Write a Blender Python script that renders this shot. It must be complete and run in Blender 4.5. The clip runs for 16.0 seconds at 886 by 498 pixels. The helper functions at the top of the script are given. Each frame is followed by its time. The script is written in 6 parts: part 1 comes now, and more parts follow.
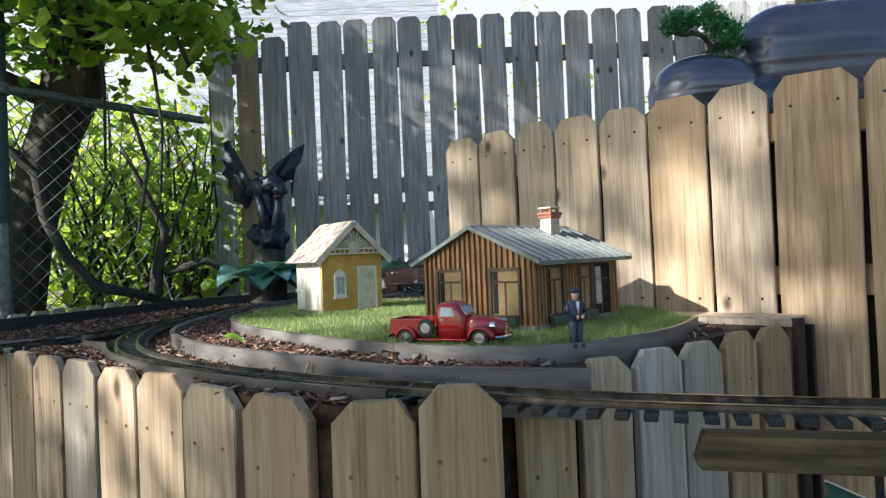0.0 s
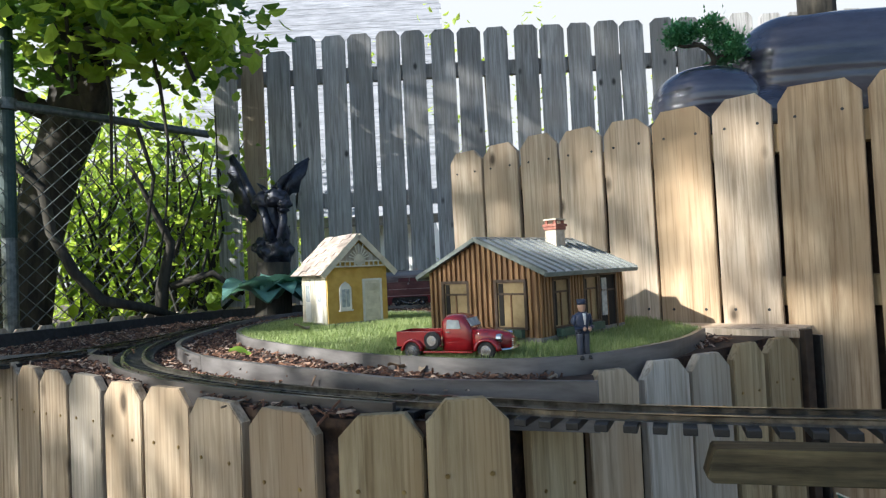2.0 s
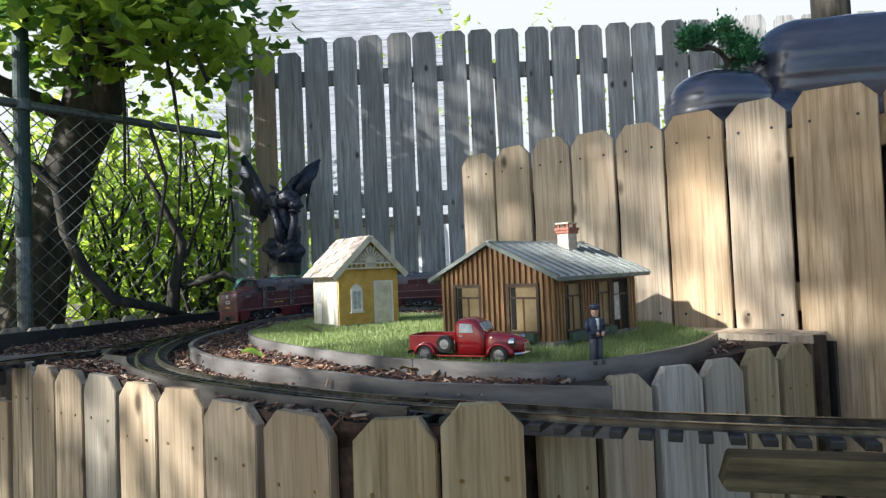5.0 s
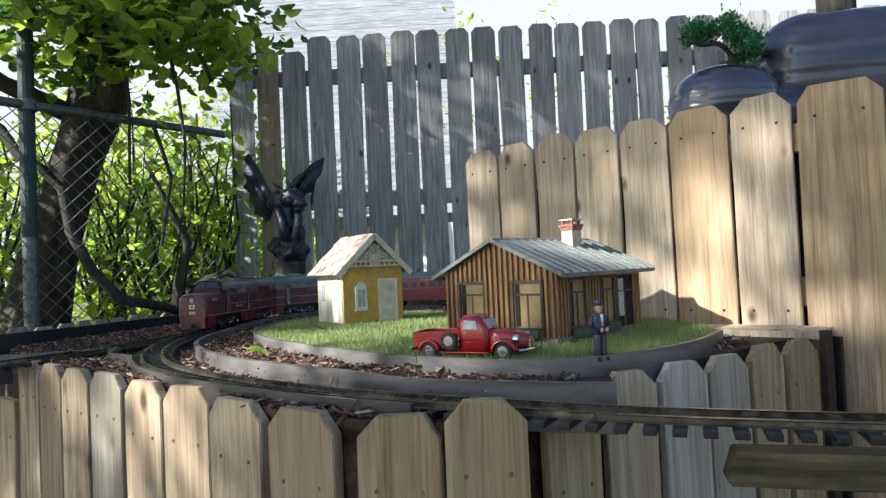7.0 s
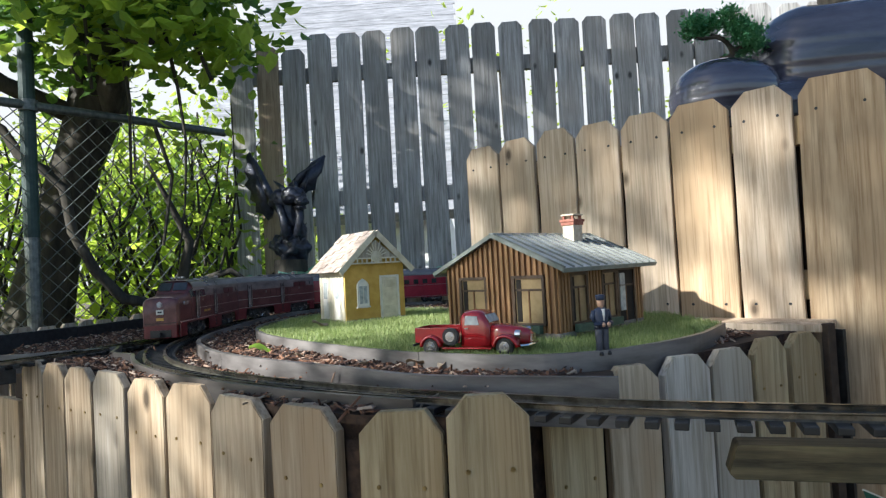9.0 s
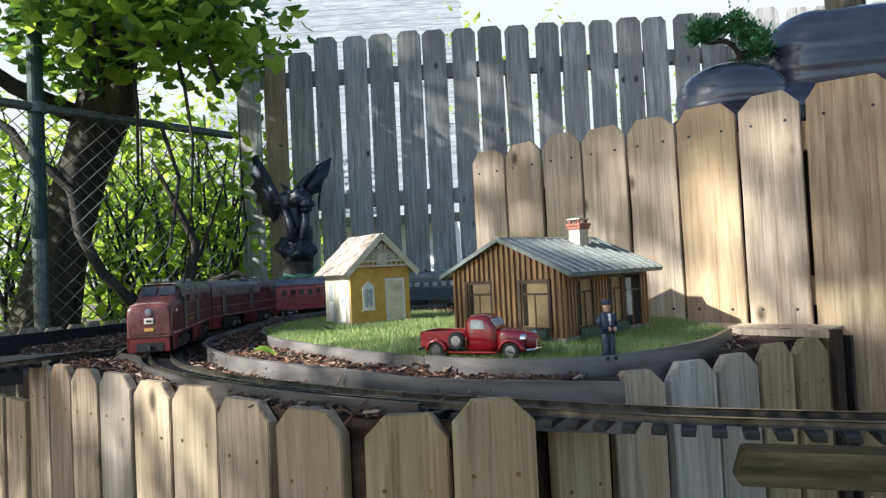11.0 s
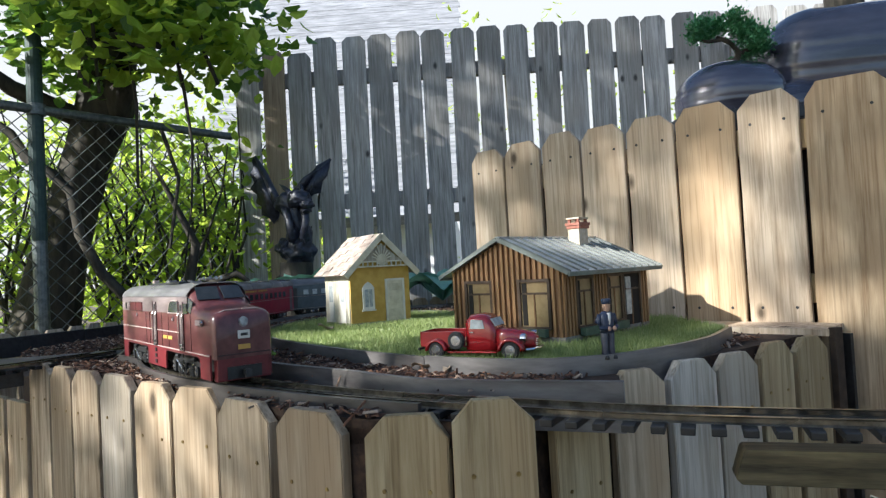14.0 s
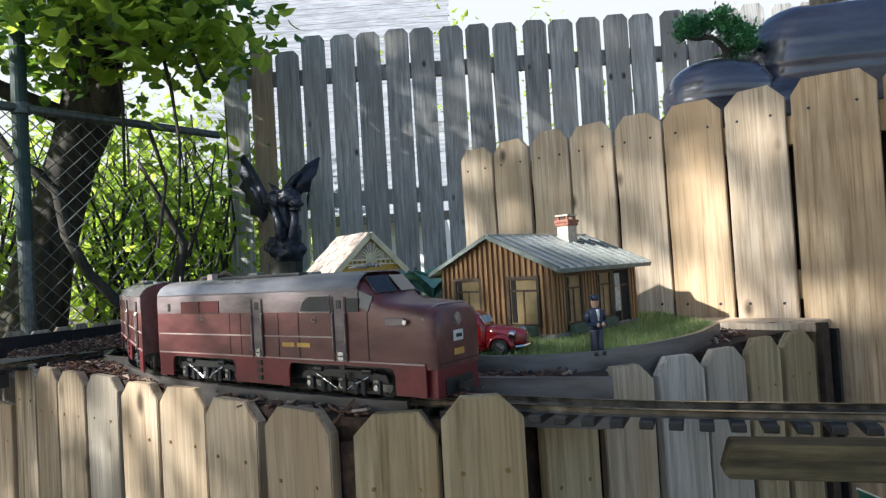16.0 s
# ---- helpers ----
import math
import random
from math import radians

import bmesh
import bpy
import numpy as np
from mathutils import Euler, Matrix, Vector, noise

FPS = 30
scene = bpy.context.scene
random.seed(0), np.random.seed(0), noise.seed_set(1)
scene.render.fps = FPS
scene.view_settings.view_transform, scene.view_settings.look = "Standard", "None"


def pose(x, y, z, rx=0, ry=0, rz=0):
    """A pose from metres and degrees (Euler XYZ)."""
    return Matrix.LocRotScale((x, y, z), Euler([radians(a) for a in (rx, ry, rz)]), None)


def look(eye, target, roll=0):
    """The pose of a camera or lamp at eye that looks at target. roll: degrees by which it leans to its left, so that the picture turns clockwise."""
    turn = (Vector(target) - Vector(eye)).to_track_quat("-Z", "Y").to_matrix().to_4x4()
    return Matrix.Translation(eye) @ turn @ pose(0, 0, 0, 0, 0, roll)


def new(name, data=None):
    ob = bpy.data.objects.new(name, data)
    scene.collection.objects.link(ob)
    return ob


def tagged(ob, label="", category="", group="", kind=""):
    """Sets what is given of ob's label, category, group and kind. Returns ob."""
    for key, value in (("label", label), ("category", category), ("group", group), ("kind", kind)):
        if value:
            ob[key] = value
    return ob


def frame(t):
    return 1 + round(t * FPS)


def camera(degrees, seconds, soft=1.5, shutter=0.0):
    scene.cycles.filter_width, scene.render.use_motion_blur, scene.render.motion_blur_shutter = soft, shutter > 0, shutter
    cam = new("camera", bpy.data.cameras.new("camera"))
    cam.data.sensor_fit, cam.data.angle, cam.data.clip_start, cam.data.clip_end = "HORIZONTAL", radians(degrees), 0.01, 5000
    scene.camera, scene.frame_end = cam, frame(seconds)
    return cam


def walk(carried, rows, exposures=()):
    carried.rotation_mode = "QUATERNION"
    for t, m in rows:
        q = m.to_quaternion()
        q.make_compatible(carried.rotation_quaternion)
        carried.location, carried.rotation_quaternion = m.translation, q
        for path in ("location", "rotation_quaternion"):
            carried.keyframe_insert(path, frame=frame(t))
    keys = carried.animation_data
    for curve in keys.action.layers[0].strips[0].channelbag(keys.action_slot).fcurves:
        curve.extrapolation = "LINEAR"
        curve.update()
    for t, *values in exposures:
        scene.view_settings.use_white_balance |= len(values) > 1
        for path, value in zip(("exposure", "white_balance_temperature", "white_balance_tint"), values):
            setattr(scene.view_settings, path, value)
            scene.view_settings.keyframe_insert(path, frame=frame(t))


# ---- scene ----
cam = camera(68.6, 16.0, soft=1.3)
PATH = [
    (0, (0.004, 0.0, 0.419), (0.0, 2.0, 0.445), -2.4),
    (0.5, (0.0, 0.001, 0.419), (-0.001, 2.001, 0.435), -2.7),
    (1, (-0.001, 0.001, 0.42), (-0.006, 2.0, 0.451), -2.7),
    (1.5, (0.001, -0.001, 0.421), (-0.006, 1.998, 0.488), -2.7),
    (2, (0.001, -0.001, 0.42), (-0.014, 1.998, 0.483), -2.7),
    (2.5, (-0.001, -0.001, 0.42), (-0.02, 1.999, 0.471), -2.6),
    (3, (-0.003, -0.002, 0.423), (-0.02, 1.997, 0.487), -2.4),
    (3.5, (-0.007, -0.002, 0.422), (-0.029, 1.997, 0.48), -2.6),
    (4, (-0.008, -0.003, 0.426), (-0.033, 1.995, 0.493), -2.3),
    (6.5, (-0.005, -0.004, 0.424), (-0.064, 1.995, 0.489), -2.7),
    (7, (-0.005, -0.003, 0.423), (-0.061, 1.995, 0.485), -2.6),
    (7.5, (-0.005, -0.003, 0.422), (-0.062, 1.996, 0.473), -2.6),
    (8, (-0.007, -0.002, 0.423), (-0.063, 1.997, 0.471), -2.5),
    (8.5, (-0.003, -0.001, 0.421), (-0.065, 1.997, 0.469), -2.8),
    (9, (-0.003, -0.002, 0.421), (-0.066, 1.997, 0.474), -3.1),
    (11.5, (-0.005, -0.003, 0.423), (-0.086, 1.994, 0.489), -2.8),
    (12, (-0.005, -0.004, 0.423), (-0.089, 1.993, 0.493), -2.9),
    (12.5, (-0.006, -0.004, 0.424), (-0.092, 1.993, 0.492), -2.9),
    (13, (-0.005, -0.003, 0.423), (-0.091, 1.994, 0.489), -3.0),
    (13.5, (-0.003, -0.003, 0.421), (-0.088, 1.994, 0.474), -3.1),
    (14, (-0.003, -0.003, 0.423), (-0.082, 1.994, 0.485), -3.1),
    (14.5, (-0.005, -0.003, 0.422), (-0.077, 1.995, 0.484), -3.2),
    (15, (-0.003, -0.003, 0.423), (-0.07, 1.995, 0.495), -3.3),
    (15.5, (-0.004, -0.001, 0.422), (-0.062, 1.997, 0.486), -3.4),
    (16, (-0.001, -0.001, 0.421), (-0.05, 1.998, 0.477), -3.4),
]
walk(cam, [(t, look(eye, target, roll)) for t, eye, target, roll in PATH], [(0.0, 1.3, 5950, 9), (16.0, 1.3, 5950, 9)])

# ---- light ----
world = bpy.data.worlds.new("world")
scene.world = world
world.use_nodes = True
wn, wl = world.node_tree.nodes, world.node_tree.links
sky = wn.new("ShaderNodeTexSky")
sky.sky_type, sky.sun_disc = "NISHITA", False
sky.sun_elevation, sky.sun_rotation = radians(30), radians(241)
wl.new(sky.outputs["Color"], wn["Background"].inputs["Color"])
wn["Background"].inputs["Strength"].default_value = 0.08
sun = new("sun", bpy.data.lights.new("sun", "SUN"))
sun.data.energy, sun.data.angle, sun.data.color = 5.0, radians(0.8), (1.0, 0.95, 0.87)
sun.matrix_world = look((-7.56, -4.2, 5.0), (0, 0, 0))


# ---- materials ----
def nodes_of(name):
    m = bpy.data.materials.new(name)
    m.use_nodes = True
    nt = m.node_tree
    return m, nt.nodes, nt.links, nt.nodes["Principled BSDF"]


def ramp(n, stops):
    r = n.new("ShaderNodeValToRGB")
    els = r.color_ramp.elements
    while len(els) < len(stops):
        els.new(0.5)
    for e, (p, c) in zip(els, stops):
        e.position, e.color = p, (*c, 1)
    return r


def mixed(n, l, mode, fac, a, b):
    x = n.new("ShaderNodeMix")
    x.data_type, x.blend_type = "RGBA", mode
    for sock, v in ((x.inputs[0], fac), (x.inputs[6], a), (x.inputs[7], b)):
        if isinstance(v, (int, float)):
            sock.default_value = v
        elif isinstance(v, tuple):
            sock.default_value = (*v, 1)
        else:
            l.new(v, sock)
    return x.outputs[2]


def noise_at(n, l, vec, scale, detail=4.0, rough=0.6, stretch=None):
    if stretch:
        mp = n.new("ShaderNodeMapping")
        mp.inputs["Scale"].default_value = stretch
        l.new(vec, mp.inputs["Vector"])
        vec = mp.outputs[0]
    t = n.new("ShaderNodeTexNoise")
    t.inputs["Scale"].default_value, t.inputs["Detail"].default_value, t.inputs["Roughness"].default_value = scale, detail, rough
    l.new(vec, t.inputs["Vector"])
    return t.outputs["Fac"]


def shifted(n, l):
    """Object space, moved by each object's own random number."""
    tc, oi = n.new("ShaderNodeTexCoord"), n.new("ShaderNodeObjectInfo")
    sc = n.new("ShaderNodeVectorMath")
    sc.operation = "SCALE"
    sc.inputs[0].default_value = (31.0, 17.0, 53.0)
    l.new(oi.outputs["Random"], sc.inputs["Scale"])
    ad = n.new("ShaderNodeVectorMath")
    l.new(tc.outputs["Object"], ad.inputs[0])
    l.new(sc.outputs[0], ad.inputs[1])
    return ad.outputs[0], oi.outputs["Random"]


def bump(n, l, b, height, strength=0.3, dist=0.002):
    bp = n.new("ShaderNodeBump")
    bp.inputs["Strength"].default_value, bp.inputs["Distance"].default_value = strength, dist
    l.new(height, bp.inputs["Height"])
    l.new(bp.outputs[0], b.inputs["Normal"])


def wood(name, dark, light, other, rough=0.75, grain=60.0, along=(1, 1, 0.06), knots=True, tones=0.35):
    """Sawn board with grain along z, knots, blotches and a tone of its own for each board."""
    m, n, l, b = nodes_of(name)
    vec, rnd = shifted(n, l)
    g = noise_at(n, l, vec, grain, 6, 0.65, along)
    col = ramp(n, [(0.36, dark), (0.60, light)])
    l.new(g, col.inputs[0])
    blotch = noise_at(n, l, vec, 7.0, 4, 0.6, (1, 1, 0.35))
    br = ramp(n, [(0.42, (0, 0, 0)), (0.68, (1, 1, 1))])
    l.new(blotch, br.inputs[0])
    c = mixed(n, l, "MIX", br.outputs[0], col.outputs[0], other)
    if knots:
        v = n.new("ShaderNodeTexVoronoi")
        mp = n.new("ShaderNodeMapping")
        mp.inputs["Scale"].default_value = (1, 1, 0.55)
        l.new(vec, mp.inputs["Vector"])
        l.new(mp.outputs[0], v.inputs["Vector"])
        v.inputs["Scale"].default_value = 8.0
        kr = ramp(n, [(0.05, (1, 1, 1)), (0.13, (0, 0, 0))])
        l.new(v.outputs["Distance"], kr.inputs[0])
        c = mixed(n, l, "MIX", kr.outputs[0], c, tuple(0.3 * x for x in dark))
    fine = noise_at(n, l, vec, grain * 3.2, 3, 0.5, (along[0], along[1], along[2] * 0.35))
    fr = ramp(n, [(0.36, (0.45, 0.40, 0.36)), (0.47, (1, 1, 1))])
    l.new(fine, fr.inputs[0])
    c = mixed(n, l, "MULTIPLY", 0.42, c, fr.outputs[0])
    tone = ramp(n, [(0.0, (1 - tones,) * 3), (1.0, (1.0 + tones * 0.3,) * 3)])
    l.new(rnd, tone.inputs[0])
    c = mixed(n, l, "MULTIPLY", 1.0, c, tone.outputs[0])
    l.new(c, b.inputs["Base Color"])
    b.inputs["Roughness"].default_value = rough
    b.inputs["Specular IOR Level"].default_value = 0.25
    bump(n, l, b, g, 0.5, 0.0015)
    return m


def plain(name, a, b2, rough=0.5, metal=0.0, scale=40.0, relief=0.2, coat=0.0, stretch=None, lo=0.35, hi=0.65):
    m, n, l, b = nodes_of(name)
    vec, rnd = shifted(n, l)
    f = noise_at(n, l, vec, scale, 5, 0.6, stretch)
    col = ramp(n, [(lo, a), (hi, b2)])
    l.new(f, col.inputs[0])
    big = noise_at(n, l, vec, scale * 0.12, 3, 0.5)
    tone = ramp(n, [(0.3, (0.82,) * 3), (0.7, (1.08,) * 3)])
    l.new(big, tone.inputs[0])
    l.new(mixed(n, l, "MULTIPLY", 1.0, col.outputs[0], tone.outputs[0]), b.inputs["Base Color"])
    rr = n.new("ShaderNodeMapRange")
    rr.inputs["To Min"].default_value, rr.inputs["To Max"].default_value = max(rough - 0.12, 0.03), min(rough + 0.12, 1)
    l.new(big, rr.inputs["Value"])
    l.new(rr.outputs[0], b.inputs["Roughness"])
    b.inputs["Metallic"].default_value = metal
    b.inputs["Coat Weight"].default_value = coat
    b.inputs["Coat Roughness"].default_value = 0.12
    if relief:
        bump(n, l, b, f, relief, 0.001)
    return m


def leafy(name, a, b2, through_col, share=0.45, rough=0.45):
    """Leaves: a tone for each leaf, and light that passes through them."""
    m, n, l, b = nodes_of(name)
    geo = n.new("ShaderNodeNewGeometry")
    col = ramp(n, [(0.0, a), (1.0, b2)])
    l.new(geo.outputs["Random Per Island"], col.inputs[0])
    tc = n.new("ShaderNodeTexCoord")
    f = noise_at(n, l, tc.outputs["Object"], 25, 3)
    tone = ramp(n, [(0.3, (0.75,) * 3), (0.7, (1.15,) * 3)])
    l.new(f, tone.inputs[0])
    l.new(mixed(n, l, "MULTIPLY", 1.0, col.outputs[0], tone.outputs[0]), b.inputs["Base Color"])
    b.inputs["Roughness"].default_value = rough
    b.inputs["Specular IOR Level"].default_value = 0.35
    tr = n.new("ShaderNodeBsdfTranslucent")
    tr.inputs["Color"].default_value = (*through_col, 1)
    mx = n.new("ShaderNodeMixShader")
    mx.inputs[0].default_value = share
    l.new(b.outputs[0], mx.inputs[1])
    l.new(tr.outputs[0], mx.inputs[2])
    l.new(mx.outputs[0], n["Material Output"].inputs["Surface"])
    return m


def islands(name, stops, rough=0.85, relief=0.0, scale=60):
    """Loose stuff: a colour for each piece."""
    m, n, l, b = nodes_of(name)
    geo = n.new("ShaderNodeNewGeometry")
    col = ramp(n, stops)
    l.new(geo.outputs["Random Per Island"], col.inputs[0])
    tc = n.new("ShaderNodeTexCoord")
    f = noise_at(n, l, tc.outputs["Object"], scale, 4)
    tone = ramp(n, [(0.3, (0.7,) * 3), (0.7, (1.15,) * 3)])
    l.new(f, tone.inputs[0])
    l.new(mixed(n, l, "MULTIPLY", 1.0, col.outputs[0], tone.outputs[0]), b.inputs["Base Color"])
    b.inputs["Roughness"].default_value = rough
    return m


PINE = wood("new_pine", (0.32, 0.215, 0.12), (0.58, 0.44, 0.28), (0.46, 0.32, 0.185))
PINE_PALE = wood("pale_pine", (0.38, 0.28, 0.185), (0.68, 0.56, 0.415), (0.54, 0.405, 0.27))
PINE_GREY = wood("greyed_pine", (0.34, 0.29, 0.22), (0.60, 0.54, 0.45), (0.50, 0.42, 0.31))
PINE_GREEN = wood("treated_pine", (0.29, 0.215, 0.11), (0.55, 0.44, 0.26), (0.43, 0.31, 0.165))
PINE_FRONT = wood("stained_pine", (0.30, 0.215, 0.13), (0.66, 0.53, 0.37), (0.50, 0.36, 0.22), tones=0.3)
OLD_GREY = wood("weathered_fence_board", (0.235, 0.226, 0.21), (0.54, 0.525, 0.495), (0.35, 0.33, 0.298), 0.85, tones=0.3)
OLD_BROWN = wood("tan_fence_board", (0.36, 0.27, 0.18), (0.60, 0.48, 0.34), (0.48, 0.36, 0.24), 0.85)
DARK_STAINED = wood("dark_stained_plank", (0.008, 0.007, 0.005), (0.20, 0.165, 0.09), (0.05, 0.042, 0.025), 0.6, 45.0, (0.06, 1, 0.8), False, 0.05)
EDGING = plain("composite_edging", (0.07, 0.062, 0.057), (0.205, 0.188, 0.175), 0.36, 0, 30, 0.15, stretch=(0.2, 0.2, 1))
# edging colour darkened to carry the shade on the strip's outer face
STRIP = plain("shaded_flexible_strip", (0.045, 0.039, 0.035), (0.12, 0.108, 0.10), 0.32, 0, 30, 0.15, stretch=(0.2, 0.2, 1))
MULCH_BED = plain("mulch_soil", (0.02, 0.012, 0.008), (0.08, 0.045, 0.026), 0.95, 0, 60, 0.8)
MULCH = islands("mulch_chips", [(0.0, (0.02, 0.012, 0.008)), (0.45, (0.09, 0.042, 0.025)), (0.8, (0.24, 0.115, 0.06)), (1.0, (0.48, 0.38, 0.29))])
SOIL = plain("garden_soil", (0.06, 0.05, 0.035), (0.15, 0.12, 0.08), 0.95, 0, 9, 0.6)
TURF_BASE = plain("turf_base", (0.08, 0.12, 0.035), (0.15, 0.19, 0.065), 0.9, 0, 60, 0.6)
TURF = leafy("turf_blades", (0.14, 0.21, 0.06), (0.46, 0.50, 0.22), (0.34, 0.45, 0.11), 0.3)
RAIL = plain("weathered_brass_rail", (0.085, 0.074, 0.055), (0.26, 0.23, 0.18), 0.28, 0.8, 50, 0.1)
TIE = plain("black_plastic_tie", (0.006, 0.006, 0.006), (0.018, 0.017, 0.016), 0.5, 0, 80, 0.2)
BRASS = plain("brass_screw", (0.22, 0.15, 0.06), (0.42, 0.30, 0.12), 0.35, 0.8, 60, 0.1)
BLACK = plain("black_paint", (0.01, 0.01, 0.01), (0.03, 0.03, 0.03), 0.45, 0, 60, 0.05)
DARKNESS = plain("dark_interior", (0.012, 0.01, 0.008), (0.02, 0.016, 0.012), 0.9, 0, 60, 0)


# ---- mesh tools ----
def link(name, bm, material, smooth=False):
    me = bpy.data.meshes.new(name)
    bm.normal_update()
    bm.to_mesh(me)
    bm.free()
    for mat in (material if isinstance(material, (list, tuple)) else [material]):
        me.materials.append(mat)
    if smooth:
        me.polygons.foreach_set("use_smooth", [True] * len(me.polygons))
    return me


def part(name, bm, material, parent=None, label="", m=None, smooth=False):
    ob = new(name, bm if isinstance(bm, bpy.types.Mesh) else link(name, bm, material, smooth))
    if m is not None:
        ob.matrix_basis = m
    if parent:
        ob.parent = parent
    return tagged(ob, label)


def thing(name, label, category, m=None, group="", kind=""):
    ob = new(name)
    ob.empty_display_size = 0.05
    if m is not None:
        ob.matrix_basis = m
    return tagged(ob, label, category, group, kind)


def add_box(bm, x0, x1, y0, y1, z0, z1, m=None, bevel=0.0):
    vs = [bm.verts.new((x, y, z)) for z in (z0, z1) for y in (y0, y1) for x in (x0, x1)]
    fs = [bm.faces.new([vs[i] for i in f]) for f in ((0, 2, 3, 1), (4, 5, 7, 6), (0, 1, 5, 4), (2, 6, 7, 3), (0, 4, 6, 2), (1, 3, 7, 5))]
    if bevel:
        r = bmesh.ops.bevel(bm, geom=list({e for f in fs for e in f.edges}), offset=bevel, segments=2, affect="EDGES", profile=0.6)
        vs = list({v for f in r["faces"] for v in f.verts} | {v for v in vs if v.is_valid})
    if m is not None:
        bmesh.ops.transform(bm, matrix=m, verts=[v for v in vs if v.is_valid])
    return vs


def box(x0, x1, y0, y1, z0, z1, bevel=0.0, m=None):
    bm = bmesh.new()
    add_box(bm, x0, x1, y0, y1, z0, z1, m, bevel)
    return bm


def add_prism(bm, outline, depth, axis="y", at=0.0):
    """An outline (two numbers a corner) pushed along an axis, from at to at + depth."""
    def spot(a, b, d):
        return (a, d, b) if axis == "y" else (d, a, b) if axis == "x" else (a, b, d)
    lo = [bm.verts.new(spot(a, b, at)) for a, b in outline]
    hi = [bm.verts.new(spot(a, b, at + depth)) for a, b in outline]
    bm.faces.new(lo)
    bm.faces.new(hi[::-1])
    n = len(outline)
    for i in range(n):
        bm.faces.new((lo[i], hi[i], hi[(i + 1) % n], lo[(i + 1) % n]))
    return lo + hi


def prism(outline, depth, axis="y", at=0.0, bevel=0.0):
    bm = bmesh.new()
    add_prism(bm, outline, depth, axis, at)
    bmesh.ops.recalc_face_normals(bm, faces=bm.faces)
    if bevel:
        bmesh.ops.bevel(bm, geom=bm.edges[:], offset=bevel, segments=2, affect="EDGES", profile=0.6)
    return bm


def loft(rings, caps=True, closed=True):
    bm = bmesh.new()
    rows = [[bm.verts.new(p) for p in r] for r in rings]
    n = len(rows[0])
    for a, b in zip(rows, rows[1:]):
        for i in range(n if closed else n - 1):
            bm.faces.new((a[i], a[(i + 1) % n], b[(i + 1) % n], b[i]))
    if caps and closed:
        bm.faces.new(rows[0][::-1])
        bm.faces.new(rows[-1])
    bmesh.ops.recalc_face_normals(bm, faces=bm.faces)
    return bm


def tube(points, radii, sides=10, wobble=0.0, seed=0):
    rnd = random.Random(seed)
    rings = []
    for i, p in enumerate(points):
        p = Vector(p)
        a, b = Vector(points[max(i - 1, 0)]), Vector(points[min(i + 1, len(points) - 1)])
        d = (b - a).normalized()
        side = d.cross(Vector((0.3, 0.9, 0.2) if abs(d.z) > 0.7 else (0, 0, 1))).normalized()
        up = side.cross(d)
        r = radii[i] if isinstance(radii, (list, tuple)) else radii
        rings.append([p + (side * math.cos(q) + up * math.sin(q)) * r * (1 + wobble * rnd.uniform(-1, 1)) for q in (math.tau * k / sides for k in range(sides))])
    return loft(rings)


def cylinder(r, depth, sides=20, axis="z", bevel=0.0, r2=None):
    bm = bmesh.new()
    bmesh.ops.create_cone(bm, cap_ends=True, segments=sides, radius1=r, radius2=r if r2 is None else r2, depth=depth)
    if bevel:
        bmesh.ops.bevel(bm, geom=[e for e in bm.edges if len([f for f in e.link_faces if len(f.verts) > 4]) == 1], offset=bevel, segments=2, affect="EDGES")
    if axis != "z":
        bmesh.ops.rotate(bm, matrix=Euler((radians(90), 0, 0) if axis == "y" else (0, radians(90), 0)).to_matrix(), verts=bm.verts)
    return bm


def joined(*bms):
    bm = bmesh.new()
    for b in bms:
        me = bpy.data.meshes.new("tmp")
        b.to_mesh(me)
        b.free()
        bm.from_mesh(me)
        bpy.data.meshes.remove(me)
    return bm


def moved(bm, m):
    bmesh.ops.transform(bm, matrix=m, verts=bm.verts)
    return bm


def smooth_line(points, step=0.03):
    """A Catmull-Rom line through plan points, in even steps."""
    p = [Vector((*q, 0)) for q in points]
    p = [2 * p[0] - p[1]] + p + [2 * p[-1] - p[-2]]
    fine = []
    for a, b, c, d in zip(p, p[1:], p[2:], p[3:]):
        for k in range(24):
            t = k / 24
            fine.append(0.5 * (2 * b + (c - a) * t + (2 * a - 5 * b + 4 * c - d) * t * t + (3 * b - a - 3 * c + d) * t ** 3))
    fine.append(p[-2])
    out, left = [fine[0]], step
    for a, b in zip(fine, fine[1:]):
        run = (b - a).length
        while run >= left:
            a = a + (b - a).normalized() * left
            out.append(a)
            run, left = run - left, step
        left -= run
    return out


def offset_line(line, d):
    out = []
    for i, p in enumerate(line):
        t = (line[min(i + 1, len(line) - 1)] - line[max(i - 1, 0)]).normalized()
        out.append(p + Vector((-t.y, t.x, 0)) * d)
    return out


def band(line, half, z0, z1, slope=None):
    """A strip of that half-thickness standing along a plan line."""
    rings = []
    for p, a, b in zip(line, offset_line(line, -half), offset_line(line, half)):
        rings.append([(a.x, a.y, z0), (b.x, b.y, z0), (b.x, b.y, z1), (a.x, a.y, z1)])
    return loft(rings)


